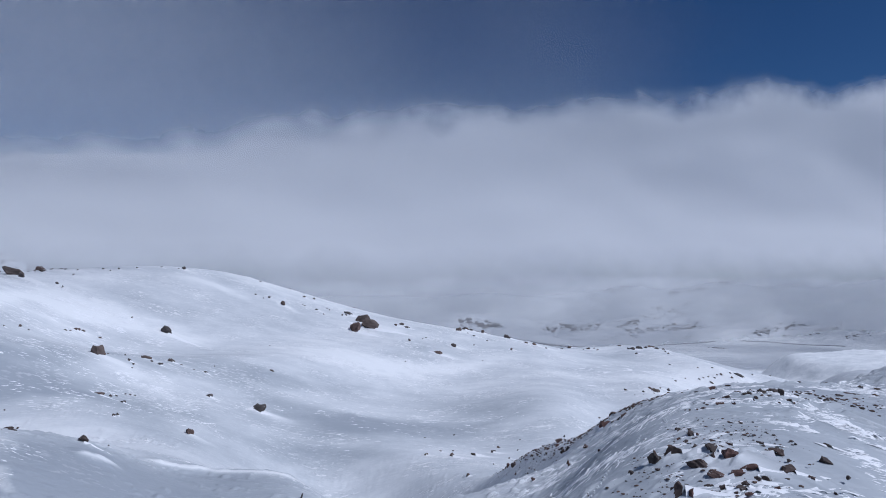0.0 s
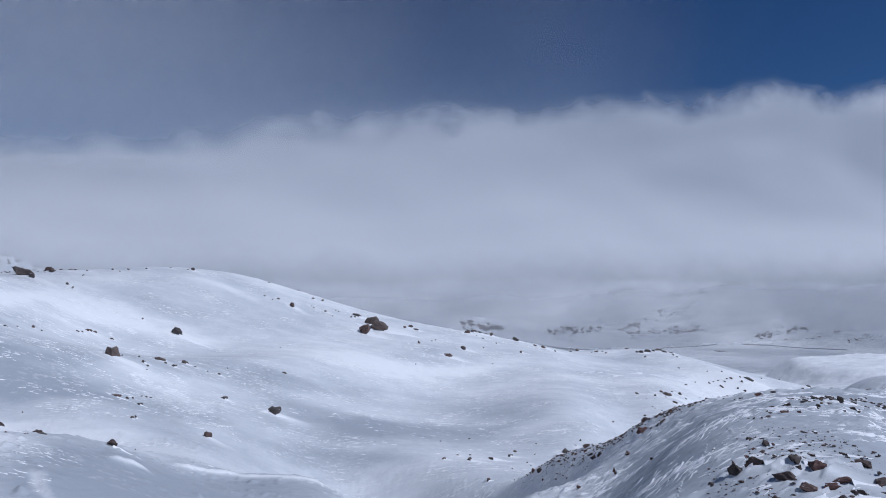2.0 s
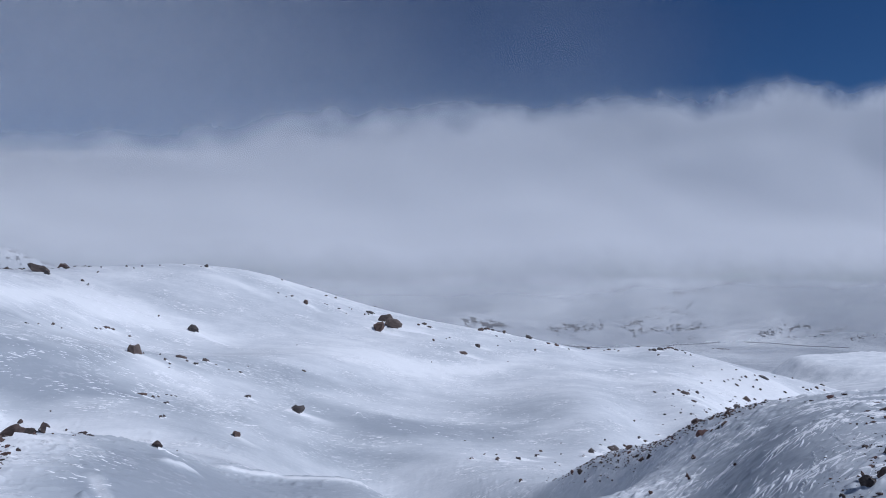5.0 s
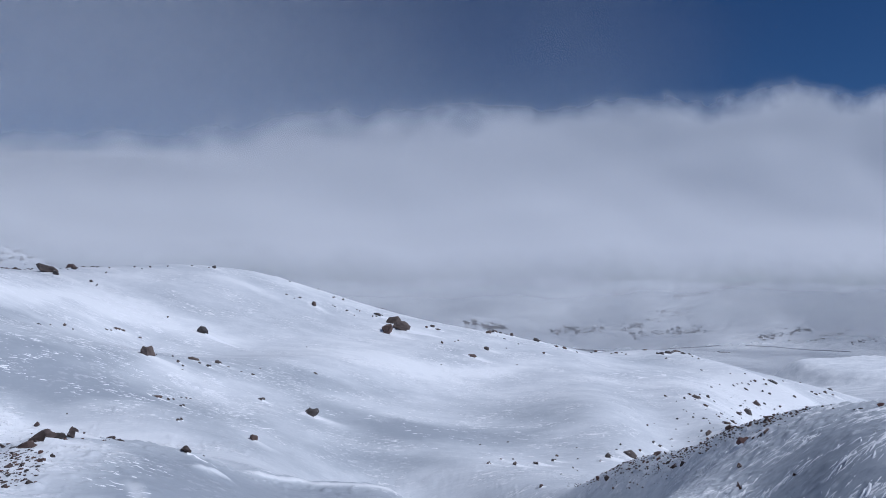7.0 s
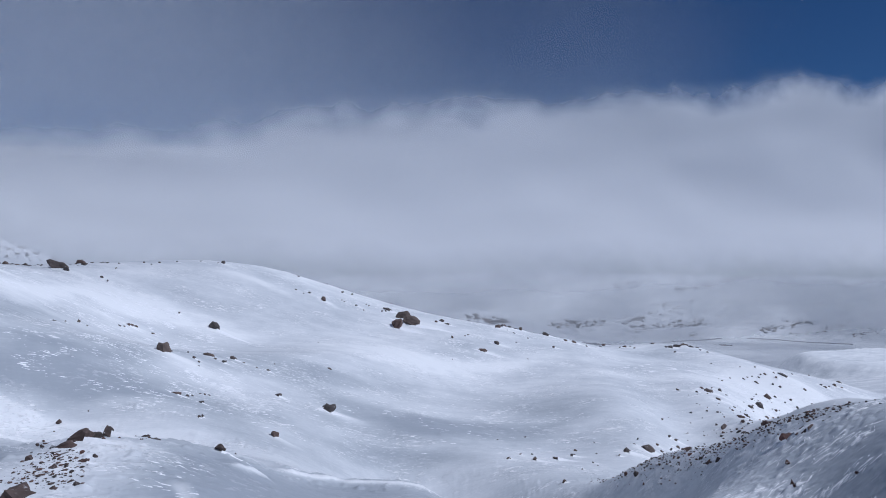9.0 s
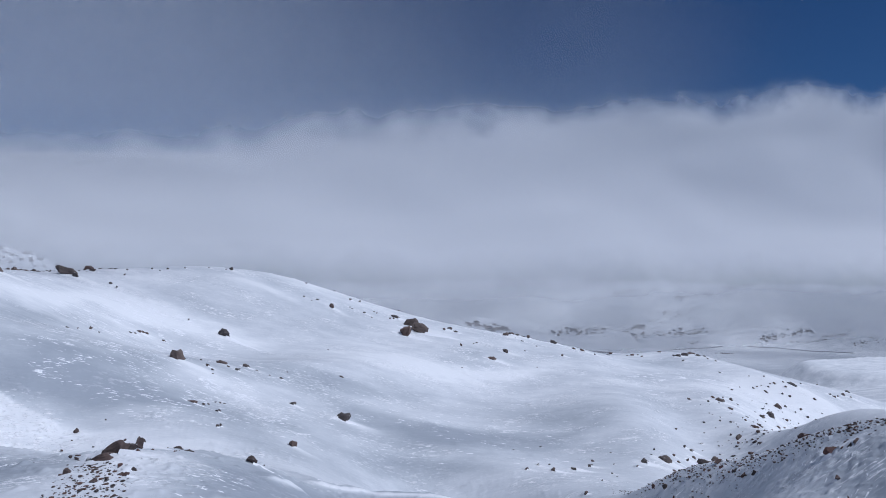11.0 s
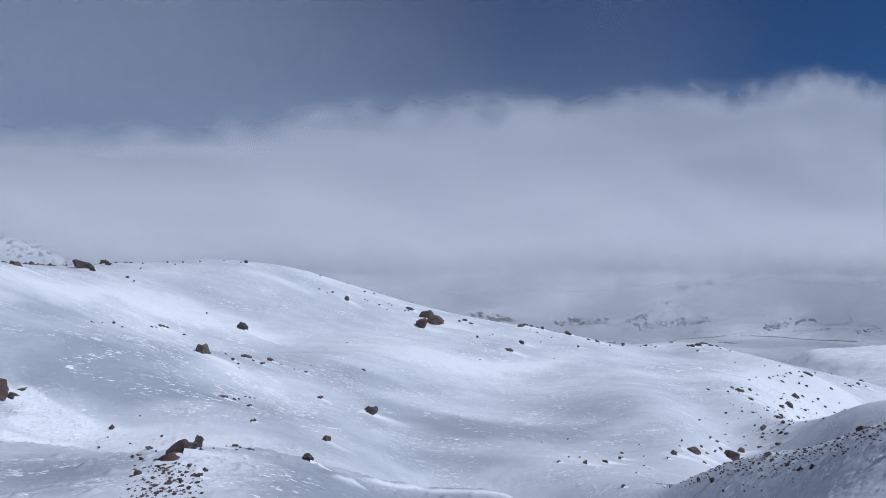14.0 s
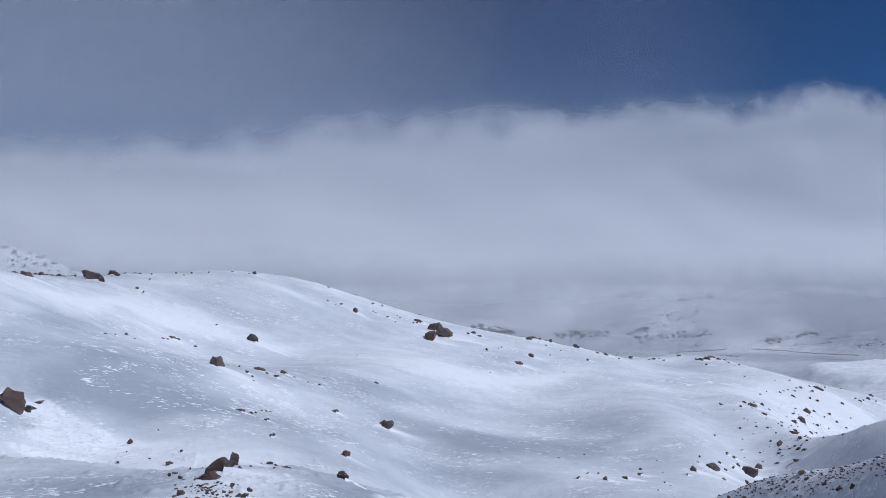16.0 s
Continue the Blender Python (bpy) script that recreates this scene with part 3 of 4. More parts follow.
def build_ground():
    fine = np.linspace(-46, 46, 1000)
    rest = np.linspace(46, 314, 68)[1:-1]
    az = np.radians(np.concatenate([fine, rest]))
    rr = np.concatenate([np.geomspace(1.5, 30, 110)[:-1], np.geomspace(30, 130, 360)[:-1], np.geomspace(130, 700, 250)[:-1], np.geomspace(700, 4900, 150)])
    x = -19 + rr[:, None] * np.sin(az)[None, :]
    y = 4 + rr[:, None] * np.cos(az)[None, :]
    z = ground_height(x, y) + lee_tails(x, y)
    nr, na = x.shape
    co = np.stack([x, y, z], -1).reshape(-1, 3)
    i = np.arange(nr * na).reshape(nr, na)
    j = np.roll(i, -1, 1)
    quads = np.stack([i[:-1], i[1:], j[1:], j[:-1]], -1).reshape(-1, 4)
    me = bpy.data.meshes.new("ground")
    me.vertices.add(len(co) + 1)
    me.vertices.foreach_set("co", np.concatenate([co, [[-19, 4, float(ground_height(-19.0, 4.0))]]]).astype(np.float32).ravel())
    fan = np.stack([i[0], j[0], np.full(na, nr * na)], -1)
    loops = np.concatenate([quads.ravel(), fan.ravel()])
    starts = np.concatenate([np.arange(len(quads)) * 4, len(quads) * 4 + np.arange(na) * 3])
    me.loops.add(len(loops))
    me.loops.foreach_set("vertex_index", loops.astype(np.int32))
    me.polygons.add(len(starts))
    me.polygons.foreach_set("loop_start", starts.astype(np.int32))
    me.update(calc_edges=True)
    me.validate()
    me.flip_normals()
    me.polygons.foreach_set("use_smooth", np.ones(len(starts), bool))
    # holds wind-glazed snow and the shade painted onto slopes
    glaze_shade = me.attributes.new("glaze_shade", "FLOAT", "POINT")
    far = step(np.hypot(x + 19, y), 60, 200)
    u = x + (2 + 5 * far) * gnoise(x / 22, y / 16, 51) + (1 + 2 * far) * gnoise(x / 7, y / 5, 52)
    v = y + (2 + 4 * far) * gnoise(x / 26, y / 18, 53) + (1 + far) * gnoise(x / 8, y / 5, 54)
    g = np.clip(forms(u, v, GLAZE_SHADE), -1, 1.5) - 2.2 * drifts(x, y, True) - 2.6 * np.clip(lee_tails(x, y), 0, 0.6)
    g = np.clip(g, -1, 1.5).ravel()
    glaze_shade.data.foreach_set("value", np.append(g, 0.0).astype(np.float32))
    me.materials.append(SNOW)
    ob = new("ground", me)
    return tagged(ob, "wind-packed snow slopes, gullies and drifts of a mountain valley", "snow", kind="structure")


ground = build_ground()


# ---- clouds ----
def cloud_material(name, build):
    m, n, l, b = material(name)
    n.remove(b)
    out = n["Material Output"]
    clear, back, front = n.new("ShaderNodeBsdfTransparent"), n.new("ShaderNodeBsdfTranslucent"), n.new("ShaderNodeBsdfDiffuse")
    for s in (back, front):
        s.inputs["Color"].default_value = (0.96, 0.96, 0.96, 1)
    body, mix = n.new("ShaderNodeMixShader"), n.new("ShaderNodeMixShader")
    body.inputs[0].default_value = 0.45
    l.new(back.outputs[0], body.inputs[1])
    l.new(front.outputs[0], body.inputs[2])
    l.new(clear.outputs[0], mix.inputs[1])
    l.new(body.outputs[0], mix.inputs[2])
    l.new(build(n, l), mix.inputs[0])
    l.new(mix.outputs[0], out.inputs["Surface"])
    return m


def curtain(name, y0, half, z0, z1, mat, label, bulge=0.0, roll=0.0, scale=90.0, x0=0.0):
    """A billowing sheet of cloud standing across the valley, leaning back over its foot."""
    nx, nz = 161, 61
    x, k = np.meshgrid(np.linspace(x0 - half, x0 + half, nx), np.linspace(0, 1, nz))
    z = z0 + (z1 - z0) * k
    y = y0 + 0.3 * x + bulge * (np.tanh((z - 66) / 30) - 0.4 * np.tanh((z - 165) / 35)) + roll * gnoise(x / scale, z / (0.45 * scale), 61) + 0.4 * roll * gnoise(x / (0.4 * scale), z / (0.2 * scale), 62) + 0.16 * roll * gnoise(x / (0.2 * scale), z / (0.09 * scale), 63)
    co = np.stack([x, y, z], -1).reshape(-1, 3)
    i = np.arange(nx * nz).reshape(nz, nx)
    quads = np.stack([i[:-1, :-1], i[:-1, 1:], i[1:, 1:], i[1:, :-1]], -1).reshape(-1, 4)
    me = bpy.data.meshes.new(name)
    me.from_pydata(co.tolist(), [], quads.tolist())
    me.polygons.foreach_set("use_smooth", np.ones(len(quads), bool))
    me.materials.append(mat)
    return tagged(new(name, me), label, "cloud", kind="structure")


def height_and_side(n, l):
    geo = n.new("ShaderNodeNewGeometry")
    sep = n.new("ShaderNodeSeparateXYZ")
    l.new(geo.outputs["Position"], sep.inputs[0])
    return sep.outputs["Z"], sep.outputs["X"]


def bank_density(n, l):
    z, x = height_and_side(n, l)
    puff = noise_of(n, l, place(n, l, (1, 0.3, 1.3)), 0.013, 3, 0.5)
    curl = noise_of(n, l, place(n, l, (1, 0.3, 1.2)), 0.045, 4, 0.55)
    crest = maths(n, l, "ADD", z, maths(n, l, "MULTIPLY", x, -0.128))
    crest = maths(n, l, "ADD", crest, maths(n, l, "MULTIPLY", maths(n, l, "SUBTRACT", puff, 0.5), -40.0))
    crest = maths(n, l, "ADD", crest, maths(n, l, "MULTIPLY", maths(n, l, "SUBTRACT", curl, 0.5), -16.0))
    top = smooth(n, l, crest, 139, 169, 1.0, 0.0)
    gap = maths(n, l, "MULTIPLY", maths(n, l, "MAXIMUM", maths(n, l, "SUBTRACT", -195.0, x), 0.0), -0.2)
    foot = smooth(n, l, maths(n, l, "ADD", maths(n, l, "ADD", z, gap), maths(n, l, "MULTIPLY", puff, 30.0)), 25, 82)
    return maths(n, l, "MULTIPLY", top, foot, True)


def veil_density(n, l):
    z, x = height_and_side(n, l)
    drift = noise_of(n, l, place(n, l, (1, 1, 2)), 0.004, 4)
    base = smooth(n, l, z, -190, 20, 0.25, 0.60)
    thin = maths(n, l, "MULTIPLY", base, maths(n, l, "ADD", maths(n, l, "MULTIPLY", drift, 0.5), 0.72), True)
    return maths(n, l, "MULTIPLY", maths(n, l, "MAXIMUM", thin, smooth(n, l, z, -40, 70), True), smooth(n, l, z, 90, 215, 1.0, 0.0))


def wisp_density(n, l):
    z, x = height_and_side(n, l)
    puff = noise_of(n, l, place(n, l, (1, 1, 0.8)), 0.0055, 4, 0.5)
    edge = maths(n, l, "ADD", x, maths(n, l, "MULTIPLY", z, 0.55))
    edge = maths(n, l, "ADD", edge, maths(n, l, "MULTIPLY", puff, 420.0))
    side = smooth(n, l, edge, -110, 520, 0.235, 0.0)
    return maths(n, l, "MULTIPLY", side, smooth(n, l, maths(n, l, "ADD", z, maths(n, l, "MULTIPLY", maths(n, l, "SUBTRACT", puff, 0.5), 40.0)), 70, 125), True)


def deck_density(n, l):
    return maths(n, l, "MULTIPLY", noise_of(n, l, place(n, l, (1, 1, 1)), 0.002, 4), 1.7, True)


curtain("cloud_bank", 448, 560, -10, 330, cloud_material("cloud_bank", bank_density), "grey-white cloud bank lying across the valley", 12.0, 5.0, 150.0, -90.0)
curtain("haze_veil", 1420, 2900, -360, 260, cloud_material("haze_veil", veil_density), "thin blue-grey haze over the far valley", 0.0, 12.0, 500.0)
WISP = cloud_material("cloud_wisp", wisp_density)
for depth in (276, 292, 308, 324):
    curtain("cloud_wisp", depth, 470, 60, 360, WISP, "thin wisp of drifting cloud under blue sky", 0.0, 0.0, 90.0, -180.0)
# unseen sheet far to the left, added to bounce sunlight onto shaded slopes
side = bpy.data.meshes.new("cloud_bank")
side.from_pydata([(-1000, -1300, -40), (-1000, 250, -40), (-1060, 250, 520), (-1060, -1300, 520)], [], [(0, 1, 2, 3)])
side.materials.append(cloud_material("side_fill", deck_density))
tagged(new("cloud_bank", side), "unseen cloud sheet added to bounce sunlight onto shaded slopes", "cloud", kind="structure")
# unseen flat sheet, added to keep direct sun off the far valley
deck = bpy.data.meshes.new("cloud_shade_deck")
deck.from_pydata([(-4500, 1620, 300), (6000, 1620, 300), (6000, 5200, 300), (-4500, 5200, 300)], [], [(0, 1, 2, 3)])
deck.materials.append(cloud_material("cloud_shade_deck", deck_density))
tagged(new("cloud_shade_deck", deck), "unseen cloud sheet added to shade the far valley", "cloud", kind="structure")


# ---- rocks ----
def rock_mesh(name, seed, points, cuts, rough, mat):
    """An angular block: the hull of a few points, broken finer and roughened, in a box of one unit."""
    rnd = random.Random(seed)
    bm = bmesh.new()
    for _ in range(points):
        d = Vector((rnd.gauss(0, 1), rnd.gauss(0, 1), rnd.gauss(0, 1))).normalized()
        reach = max(abs(d.x), abs(d.y), abs(d.z)) ** 0.3
        bm.verts.new(d / reach * rnd.uniform(0.8, 1.05))
    hull = bmesh.ops.convex_hull(bm, input=bm.verts)
    bmesh.ops.delete(bm, geom=list(set(g for g in hull["geom_interior"] + hull["geom_unused"] if isinstance(g, bmesh.types.BMVert))), context="VERTS")
    bmesh.ops.bevel(bm, geom=bm.edges[:], offset=0.05, segments=1, affect="EDGES", clamp_overlap=True)
    if cuts:
        bmesh.ops.triangulate(bm, faces=bm.faces[:])
        bmesh.ops.subdivide_edges(bm, edges=bm.edges[:], cuts=cuts, use_grid_fill=True)
    off, tip = Vector((seed * 3.7, seed * 1.9, seed * 2.3)), Euler((rnd.uniform(-0.35, 0.35), rnd.uniform(-0.35, 0.35), rnd.uniform(0, 6.28))).to_matrix()
    for v in bm.verts:
        v.co = tip @ (Vector((v.co.x, v.co.y * (0.6 + 0.07 * (seed % 6)), v.co.z * (0.45 + 0.11 * (seed % 5)))) * (1 + rough * noise.noise(v.co * 1.6 + off) + 0.45 * rough * noise.noise(v.co * 5 + off)))
    co = np.array([v.co for v in bm.verts])
    low, size = co.min(0), np.ptp(co, 0)
    for v, p in zip(bm.verts, (co - low) / size - np.array([0.5, 0.5, 0])):
        v.co = p
    bm.normal_update()
    me = bpy.data.meshes.new(name)
    bm.to_mesh(me)
    bm.free()
    me.materials.append(mat)
    return me


ROCKS = [rock_mesh("rock", s, 14 + s % 6, 2, 0.3, ROCK) for s in range(26)]
SLABS = [rock_mesh("rock", 70 + s, 10 + s % 7, 2, 0.3, RED_ROCK) for s in range(24)]
BOULDERS = [rock_mesh("boulder", 40 + s, 18 + s % 5, 3, 0.22, ROCK) for s in range(10)]


def drop_rock(name, me, x, y, wide, tall, turn, label, group, sink=0.36, lean=0.8, slant=0.0):
    """A rock bedded in the snow and leaning with the slope; wide and tall are what shows of it."""
    ob = new(name, me)
    reach = max(1.0, 0.6 * wide)
    z = float(ground_height(x, y))
    gx = float(ground_height(x + reach, y) - ground_height(x - reach, y)) / (2 * reach)
    gy = float(ground_height(x, y + reach) - ground_height(x, y - reach)) / (2 * reach)
    up = Vector((-gx, -gy, 1)).normalized()
    tilt = Matrix.Identity(4).lerp(Vector((0, 0, 1)).rotation_difference(up).to_matrix().to_4x4(), lean)
    high = tall / (1 - sink)
    deep = max(0.7 * wide, min(wide, 1.3 * tall))
    ob.matrix_world = Matrix.Translation((x, y, z)) @ tilt @ pose(0, 0, -sink * high, 0, slant, 0) @ pose(0, 0, 0, 0, 0, turn) @ Matrix.Diagonal((wide, deep, high, 1))
    return tagged(ob, label, "rock", group)


FIELD_NAMES = {
    "near": "dark reddish-brown angular volcanic rock on wind-scoured snow",
    "spur": "brown volcanic rock on a snowy spur crest",
    "ridge": "dark volcanic rock on a shaded snowy ridge",
    "creek": "dark brown boulder in the snow of the gully floor",
    "valley": "dark brown rock on the sunlit valley side",
    "slope": "dark grey-brown volcanic boulder half sunk in snow",
    "shoulder": "small dark rock on the snowy shoulder crest",
    "hump": "dark rock on a snowy hump under cloud",
}
rnd = random.Random(7)
for field, rows in ROCK_FIELDS.items():
    label = FIELD_NAMES[field.split("_")[0]]
    for x, y, wide, tall in rows:
        big = wide > 1.8
        me = rnd.choice(SLABS if field.startswith(("near", "ridge", "spur")) else BOULDERS if big else ROCKS)
        if not field.startswith(("near", "spur_knob")):
            tall *= 0.7 if field.startswith(("valley", "creek")) else 0.84
        elif field.startswith("near"):
            wide, tall = 0.92 * wide, 0.78 * tall
        slant = rnd.uniform(14, 38) if field.startswith(("valley", "creek")) else rnd.uniform(-4, 8)
        drop_rock("boulder" if big else "rock", me, x, y, wide, tall, rnd.choice((0, 180)) + rnd.uniform(-25, 25), label, "rocks of the " + field.replace("_", " "), slant=slant)


def scree(name, line, half, count, low, high, label, seed, flat=0.6):
    """Loose stones strewn along a line, too many to count, as one mesh."""
    r = random.Random(seed)
    shapes = []
    for q in range(6):
        bm = bmesh.new()
        bmesh.ops.create_icosphere(bm, subdivisions=1, radius=1.0)
        co = np.array([v.co * (1 + 0.5 * noise.noise(v.co * 1.3 + Vector((q * 5.1, seed, 2)))) for v in bm.verts])
        shapes.append((co, [[v.index for v in f.verts] for f in bm.faces]))
        bm.free()
    spans = [math.dist(p, q) for p, q in zip(line, line[1:])]
    verts, faces, spots, base = [], [], [], 0
    for _ in range(count):
        k = r.choices(range(len(spans)), spans)[0]
        f = r.random()
        (ax, ay), (bx, by) = line[k], line[k + 1]
        off = max(-1, min(1, r.gauss(0, 0.45))) * half
        ux, uy = (bx - ax) / spans[k], (by - ay) / spans[k]
        x, y = ax + (bx - ax) * f - uy * off, ay + (by - ay) * f + ux * off
        size = low + (high - low) * r.random() ** 2.5
        co, fs = shapes[r.randrange(6)]
        c, sn = math.cos(r.random() * 6.28), math.sin(r.random() * 6.28)
        m = np.array([[c, -sn, 0], [sn, c, 0], [0, 0, flat]]) * size * 0.5
        verts.append(co @ m.T + np.array([x, y, 0.12 * size]))
        faces += [[base + v for v in f2] for f2 in fs]
        spots.append((x, y))
        base += len(co)
    heights = ground_height(*np.array(spots).T)
    verts = [p.tolist() for pts, h in zip(verts, heights) for p in pts + np.array([0, 0, h])]
    me = bpy.data.meshes.new(name)
    me.from_pydata(verts, [], faces)
    me.materials.append(SCREE)
    return tagged(new(name, me), label, "stones", kind="stuff")


SCREE = scree_material()
scree("scree", [(18.2, 155.5), (17.1, 125), (21.6, 114.7), (26.7, 101), (30, 88)], 6.2, 2200, 0.07, 0.5, "dark stones strewn along a snowy ridge", 3)
scree("scree", [(-61.6, 78), (-59.5, 71), (-57.6, 66), (-55.2, 59)], 3.3, 1000, 0.06, 0.42, "brown stones and gravel strewn on the spur crest", 4, 0.42)
scree("scree", [(13, 36), (17, 45), (24, 47)], 6.0, 700, 0.05, 0.26, "small brown stones between the slabs on snow", 5, 0.4)
scree("scree", [(30, 66), (38, 64), (52, 66)], 5.5, 330, 0.08, 0.5, "dark stones strewn across the wind-scoured hilltop", 6)
scree("scree", [(-188, 262), (-215, 285), (-260, 330)], 26, 300, 0.4, 2.0, "dark rocks strewn on a snowy hump under cloud", 7)
scree("scree", [(-320, 514), (-375, 514), (-450, 514)], 13, 130, 1.0, 3.8, "dark rocks on a snowy hump veiled by cloud", 9)
scree("scree", [(80, 228), (105, 270), (150, 340)], 26, 130, 0.3, 1.4, "dark stones on the sunlit valley side", 8)


def fresh_snow_material():
    m, n, l, b = material("fresh_snow")
    l.new(ramp(n, l, noise_of(n, l, place(n, l), 3.0, 3), [(0.3, (0.88, 0.89, 0.91)), (0.7, (0.96, 0.96, 0.97))]), b.inputs["Base Color"])
    b.inputs["Roughness"].default_value = 0.55
    b.inputs["Specular IOR Level"].default_value = 0.3
    return m


FRESH = fresh_snow_material()


def sastrugi(cx, cy, rx, ry, count, length, seed, swing=0.0):
    """Wind-carved ridges of snow: a blunt head towards the sun's side, a tail that tapers off; more of them where the wind has scoured."""
    r = np.random.RandomState(seed)
    x = cx + rx * r.uniform(-1, 1, 6 * count)
    y = cy + ry * r.uniform(-1, 1, 6 * count)
    keep = (gnoise(x / 9, y / 6, 71) + 0.6 * gnoise(x / 3.5, y / 2.2, 72) + 0.15 * r.normal(size=len(x)) > 0.2) & (((x - cx) / rx) ** 2 + ((y - cy) / ry) ** 2 < 1)
    x, y = x[keep][:count], y[keep][:count]
    size = length * (0.35 + 1.1 * r.random_sample(len(x)) ** 1.8)
    wide = size * r.uniform(0.07, 0.16, len(x))
    high = np.minimum(wide * r.uniform(0.28, 0.62, len(x)), 0.3)
    turn = radians(swing) + r.normal(0, 0.12, len(x))
    shape = [(0.5, 0, 0), (0.3, 0.5, 0), (-0.1, 0.38, 0), (-0.5, 0, 0), (-0.1, -0.38, 0), (0.3, -0.5, 0), (0.33, 0.12, 1), (-0.05, 0.05, 0.7)]
    faces = [(0, 1, 6), (1, 2, 7, 6), (2, 3, 7), (3, 4, 7), (4, 5, 6, 7), (5, 0, 6)]
    c, sn = np.cos(turn), np.sin(turn)
    pts = []
    for u, v, w in shape:
        px = x + u * size * c - v * wide * sn
        py = y + u * size * sn + v * wide * c
        pts.append(np.stack([px, py, ground_height(px, py) + w * high - 0.02], -1))
    co = np.stack(pts, 1).reshape(-1, 3)
    me = bpy.data.meshes.new("sastrugi")
    me.from_pydata(co.tolist(), [], [[8 * k + q for q in f] for k in range(len(x)) for f in faces])
    me.polygons.foreach_set("use_smooth", np.ones(len(me.polygons), bool))
    me.materials.append(FRESH)
    return tagged(new("sastrugi", me), "white wind-carved ridges on hard snow", "snow ridges", kind="stuff")


sastrugi(34, 60, 29, 34, 3000, 1.5, 1, 6)
sastrugi(13, 52, 8, 24, 800, 1.4, 2, 42)
sastrugi(24, 97, 9, 26, 1300, 0.8, 3, 55)
sastrugi(-62, 66, 20, 13, 900, 1.1, 4, 12)
sastrugi(-92, 165, 34, 26, 1300, 1.5, 5, 24)
sastrugi(-86, 181, 11, 9, 500, 1.4, 14, 20)
sastrugi(-58, 70, 8, 14, 2200, 0.65, 13, 12)
sastrugi(-72, 72, 16, 12, 700, 0.8, 15, 8)
sastrugi(-140, 235, 40, 34, 1100, 1.9, 6, 26)
sastrugi(-140, 253, 18, 15, 500, 1.6, 16, 26)
sastrugi(-30, 215, 60, 40, 420, 1.8, 7, 15)
sastrugi(0, 303, 20, 10, 400, 1.8, 17, 18)
sastrugi(125, 322, 60, 50, 500, 4.0, 8, 24)
sastrugi(42, 60, 18, 26, 3000, 0.9, 11, 4)
sastrugi(26, 45, 12, 13, 1300, 0.8, 12, 5)
sastrugi(-10, 290, 50, 30, 400, 2.0, 9, 14)


def snow_tails(fields, label, seed):
    """White snow that the wind has packed against the rocks: a short lip before each, a tail that thins out behind it."""
    r = random.Random(seed)
    verts, faces = [], []
    for field, rows in ROCK_FIELDS.items():
        if not field.startswith(fields):
            continue
        for x, y, wide, tall in rows:
            if wide < 0.45 or r.random() < 0.25:
                continue
            for way, far in ((1, r.uniform(1.2, 3.0)), (-1, r.uniform(0.5, 1.1))):
                if r.random() < 0.25:
                    continue
                length, half = far * wide + 0.3, r.uniform(0.3, 0.55) * wide
                rise, droop, base = r.uniform(0.38, 0.62) * min(tall, 1.8), r.uniform(-0.35, 0.05), len(verts)
                for k in range(6):
                    f = k / 5
                    px, py = x + way * (0.3 * wide + f * length), y - 0.15 * wide + way * droop * f * length + r.uniform(-0.05, 0.05) * wide
                    w = half * (1 - f) ** 0.7 * r.uniform(0.85, 1.15)
                    for side, up in ((-1, -0.03), (-0.3, 1), (1, -0.03)):
                        verts.append((px, py + side * w, up if up < 0 else rise * (1 - f) ** 1.3))
                faces += [(base + 3 * k + q, base + 3 * k + q + 3, base + 3 * k + q + 4, base + 3 * k + q + 1) for k in range(5) for q in (0, 1)]
    co = np.array(verts)
    co[:, 2] += ground_height(co[:, 0], co[:, 1])
    me = bpy.data.meshes.new("snow_tails")
    me.from_pydata(co.tolist(), [], faces)
    me.polygons.foreach_set("use_smooth", np.ones(len(faces), bool))
    me.materials.append(FRESH)
    return tagged(new("snow_tails", me), label, "snow drifts", kind="stuff")


snow_tails(("slope", "creek", "valley", "shoulder"), "white snow packed against rocks on the slopes", 31)
snow_tails(("near", "spur", "ridge"), "white snow packed against brown rocks", 32)


def animal_track(line, gap, size, seed):
    """A line of small packed prints that the wind has left standing proud."""
    r = random.Random(seed)
    bm = bmesh.new()
    side, carry = 1, 0.0
    for (ax, ay), (bx, by) in zip(line, line[1:]):
        d = math.dist((ax, ay), (bx, by))
        while carry < d:
            f = carry / d
            x = ax + (bx - ax) * f - (by - ay) / d * 0.05 * side + r.gauss(0, 0.02)
            y = ay + (by - ay) * f + (bx - ax) / d * 0.05 * side + r.gauss(0, 0.02)
            w = size * r.uniform(0.8, 1.2)
            bmesh.ops.create_cone(bm, cap_ends=True, segments=8, radius1=w, radius2=w * 0.6, depth=w * 0.9, matrix=Matrix.Translation((x, y, float(ground_height(x, y)) + 0.3 * w)))
            side, carry = -side, carry + gap * r.uniform(0.85, 1.15)
        carry -= d
    me = bpy.data.meshes.new("animal_track")
    bm.to_mesh(me)
    bm.free()
    me.materials.append(SNOW)
    return tagged(new("animal_track", me), "dotted line of small animal prints in snow", "footprints", kind="stuff")


animal_track([(9.6, 42), (10.3, 43.2), (12.2, 46.9), (14.1, 49.1), (15.3, 50.6), (16.2, 52.4)], 0.3, 0.09, 1)
animal_track([(18.2, 52.3), (18.6, 53.4), (18.9, 54.8), (19.8, 55.4), (20.8, 56.3), (22.1, 60.2), (21.2, 62.2)], 0.22, 0.09, 2)

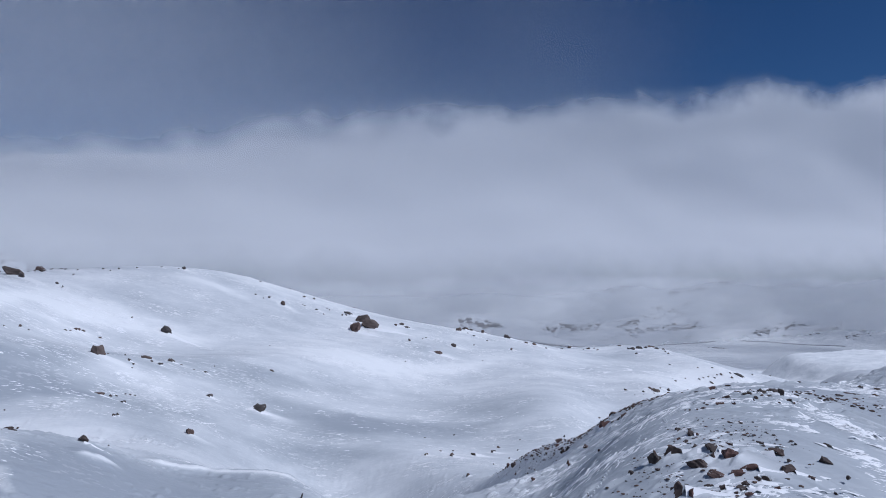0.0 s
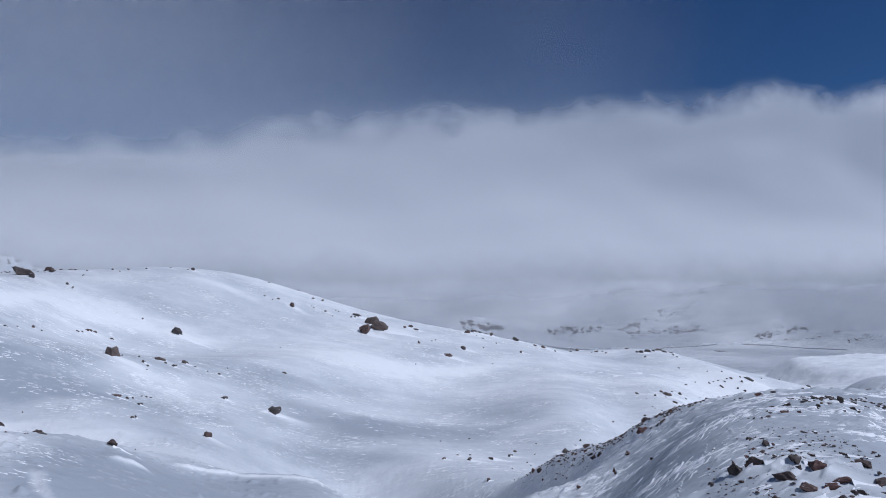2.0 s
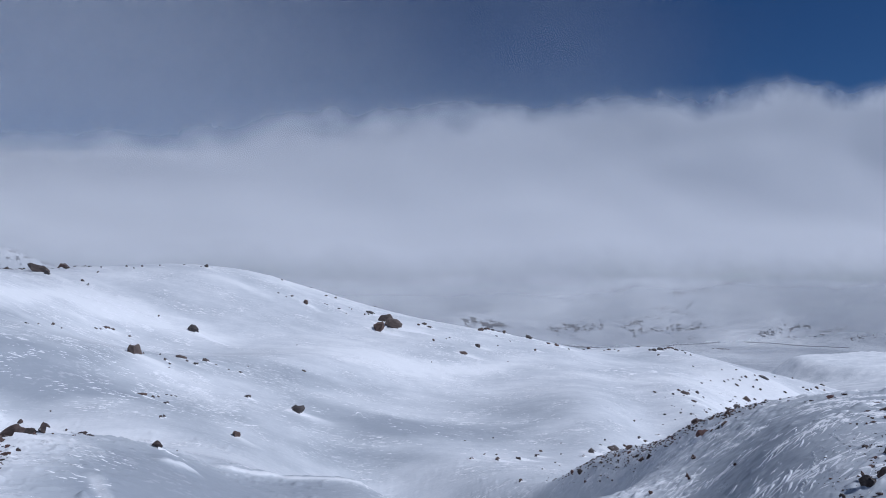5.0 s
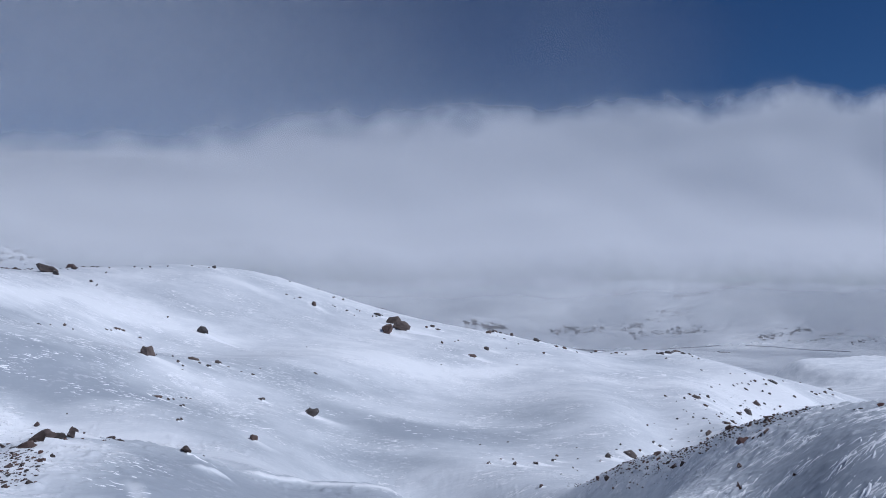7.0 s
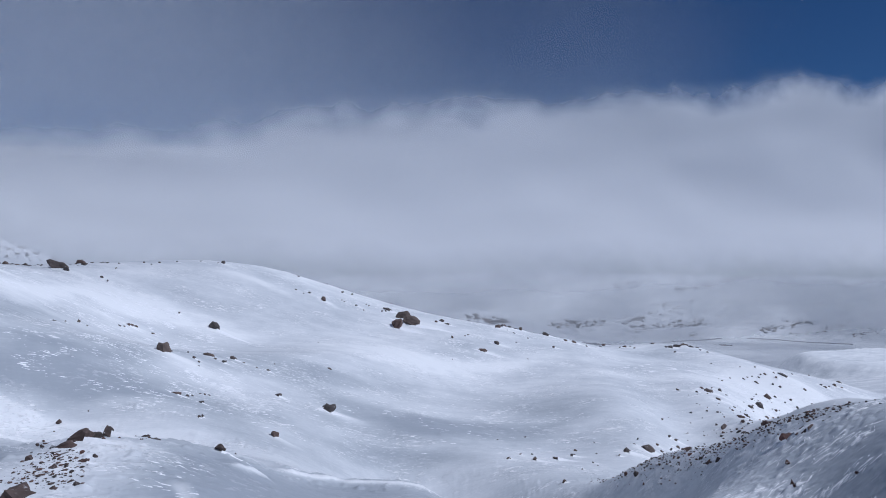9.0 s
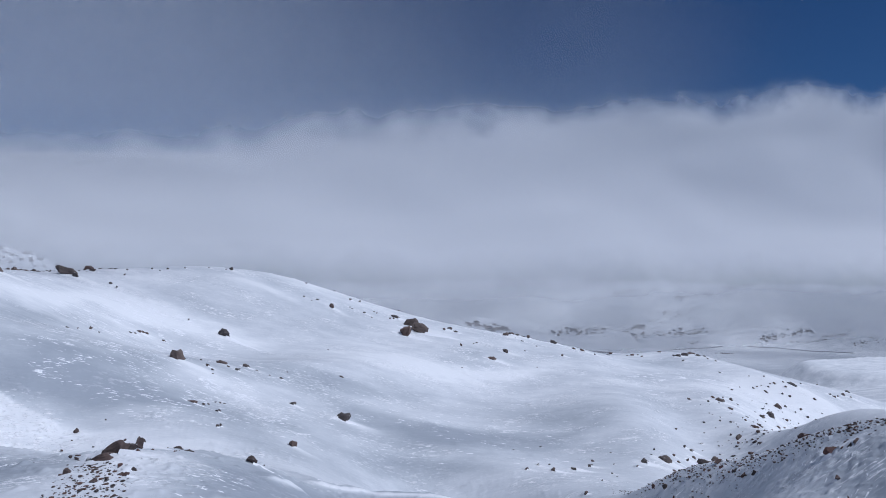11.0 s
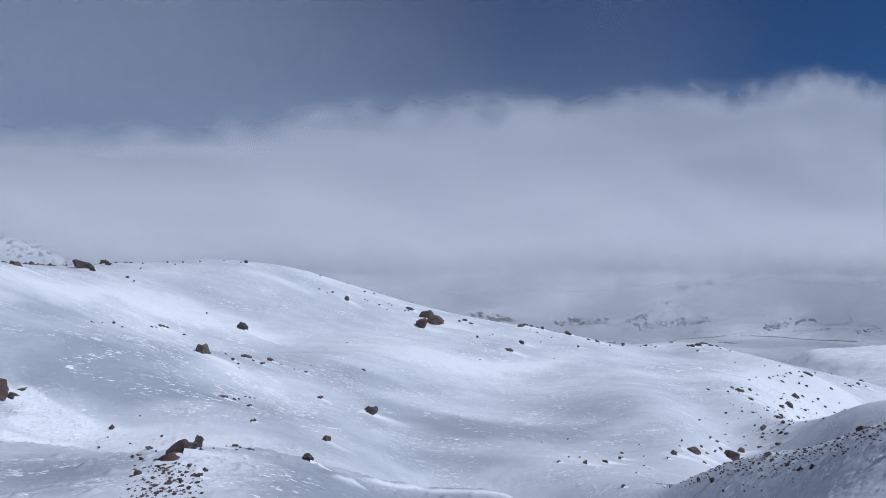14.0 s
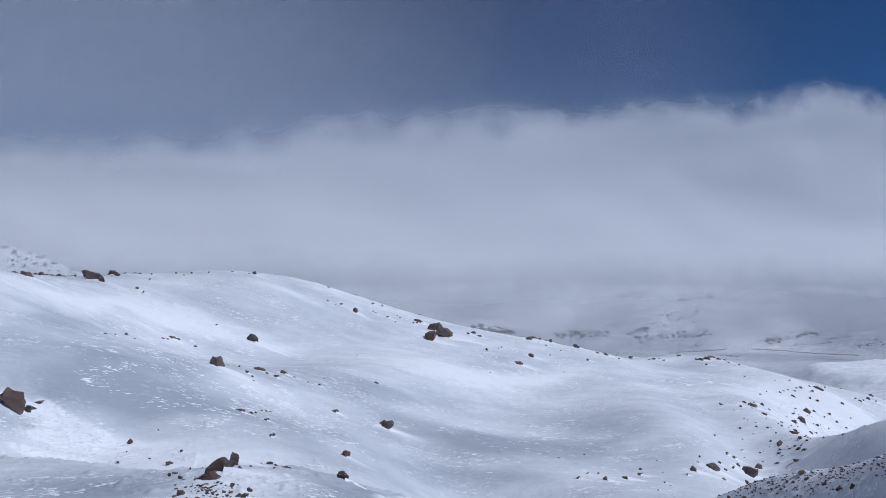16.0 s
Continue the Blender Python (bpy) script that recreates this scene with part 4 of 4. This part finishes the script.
# far outcrops: x, y, spread, count, least and largest size
OUTCROPS = [
    (696, 3926, 99, 26, 8, 24),
    (865, 3908, 89, 20, 8, 22),
    (1121, 3843, 71, 22, 6, 20),
    (1292, 3747, 211, 46, 7, 18),
    (1267, 3926, 256, 16, 6, 14),
    (1580, 4157, 118, 14, 10, 26),
    (1212, 4352, 80, 9, 10, 24),
    (1415, 4004, 113, 12, 6, 16),
    (1864, 3548, 142, 34, 6, 18),
    (2010, 3424, 176, 22, 6, 14),
    (2123, 3272, 69, 12, 6, 14),
    (140, 2402, 75, 40, 6, 22),
    (1968, 4327, 84, 8, 10, 30),
    (1357, 3588, 48, 8, 5, 12),
    (1158, 2693, 26, 14, 4, 12),
]
for k, (x, y, spread, count, low, high) in enumerate(OUTCROPS):
    scree("rock_outcrop", [(x - spread, y), (x + spread, y + 20)], 52, int(2.6 * count), 0.7 * low, 1.15 * high, "dark outcrops on the hazy far mountainside", 20 + k, 0.5)


def road_material():
    m, n, l, b = material("road")
    l.new(ramp(n, l, noise_of(n, l, place(n, l), 0.02, 3), [(0.3, (0.10, 0.10, 0.11)), (0.7, (0.3, 0.3, 0.32))]), b.inputs["Base Color"])
    b.inputs["Roughness"].default_value = 0.9
    return m


ROAD = road_material()


def road(line, width):
    """A dark cleared track across the far plain, draped on the snow."""
    pts = []
    for (ax, ay), (bx, by) in zip(line, line[1:]):
        pts += [(ax + (bx - ax) * f, ay + (by - ay) * f) for f in np.linspace(0, 1, 24, endpoint=False)]
    bm = bmesh.new()
    prev = None
    for x, y in pts:
        z = float(ground_height(x, y)) + 1.0
        pair = [bm.verts.new((x, y - width, z - 0.5)), bm.verts.new((x, y + width, z + 2.0))]
        if prev:
            bm.faces.new((prev[0], pair[0], pair[1], prev[1]))
        prev = pair
    me = bpy.data.meshes.new("road")
    bm.to_mesh(me)
    bm.free()
    me.materials.append(ROAD)
    return tagged(new("road", me), "dark road across the snowy plain", "road", kind="structure")


road([(192, 2266), (290, 2250), (426, 2235), (573, 2271)], 8)
road([(1037, 3110), (1107, 3171), (1195, 3258), (1350, 3434), (1487, 3484)], 8)
road([(1593, 3436), (1707, 3361), (1794, 3251), (1835, 3090), (1850, 2940)], 8)
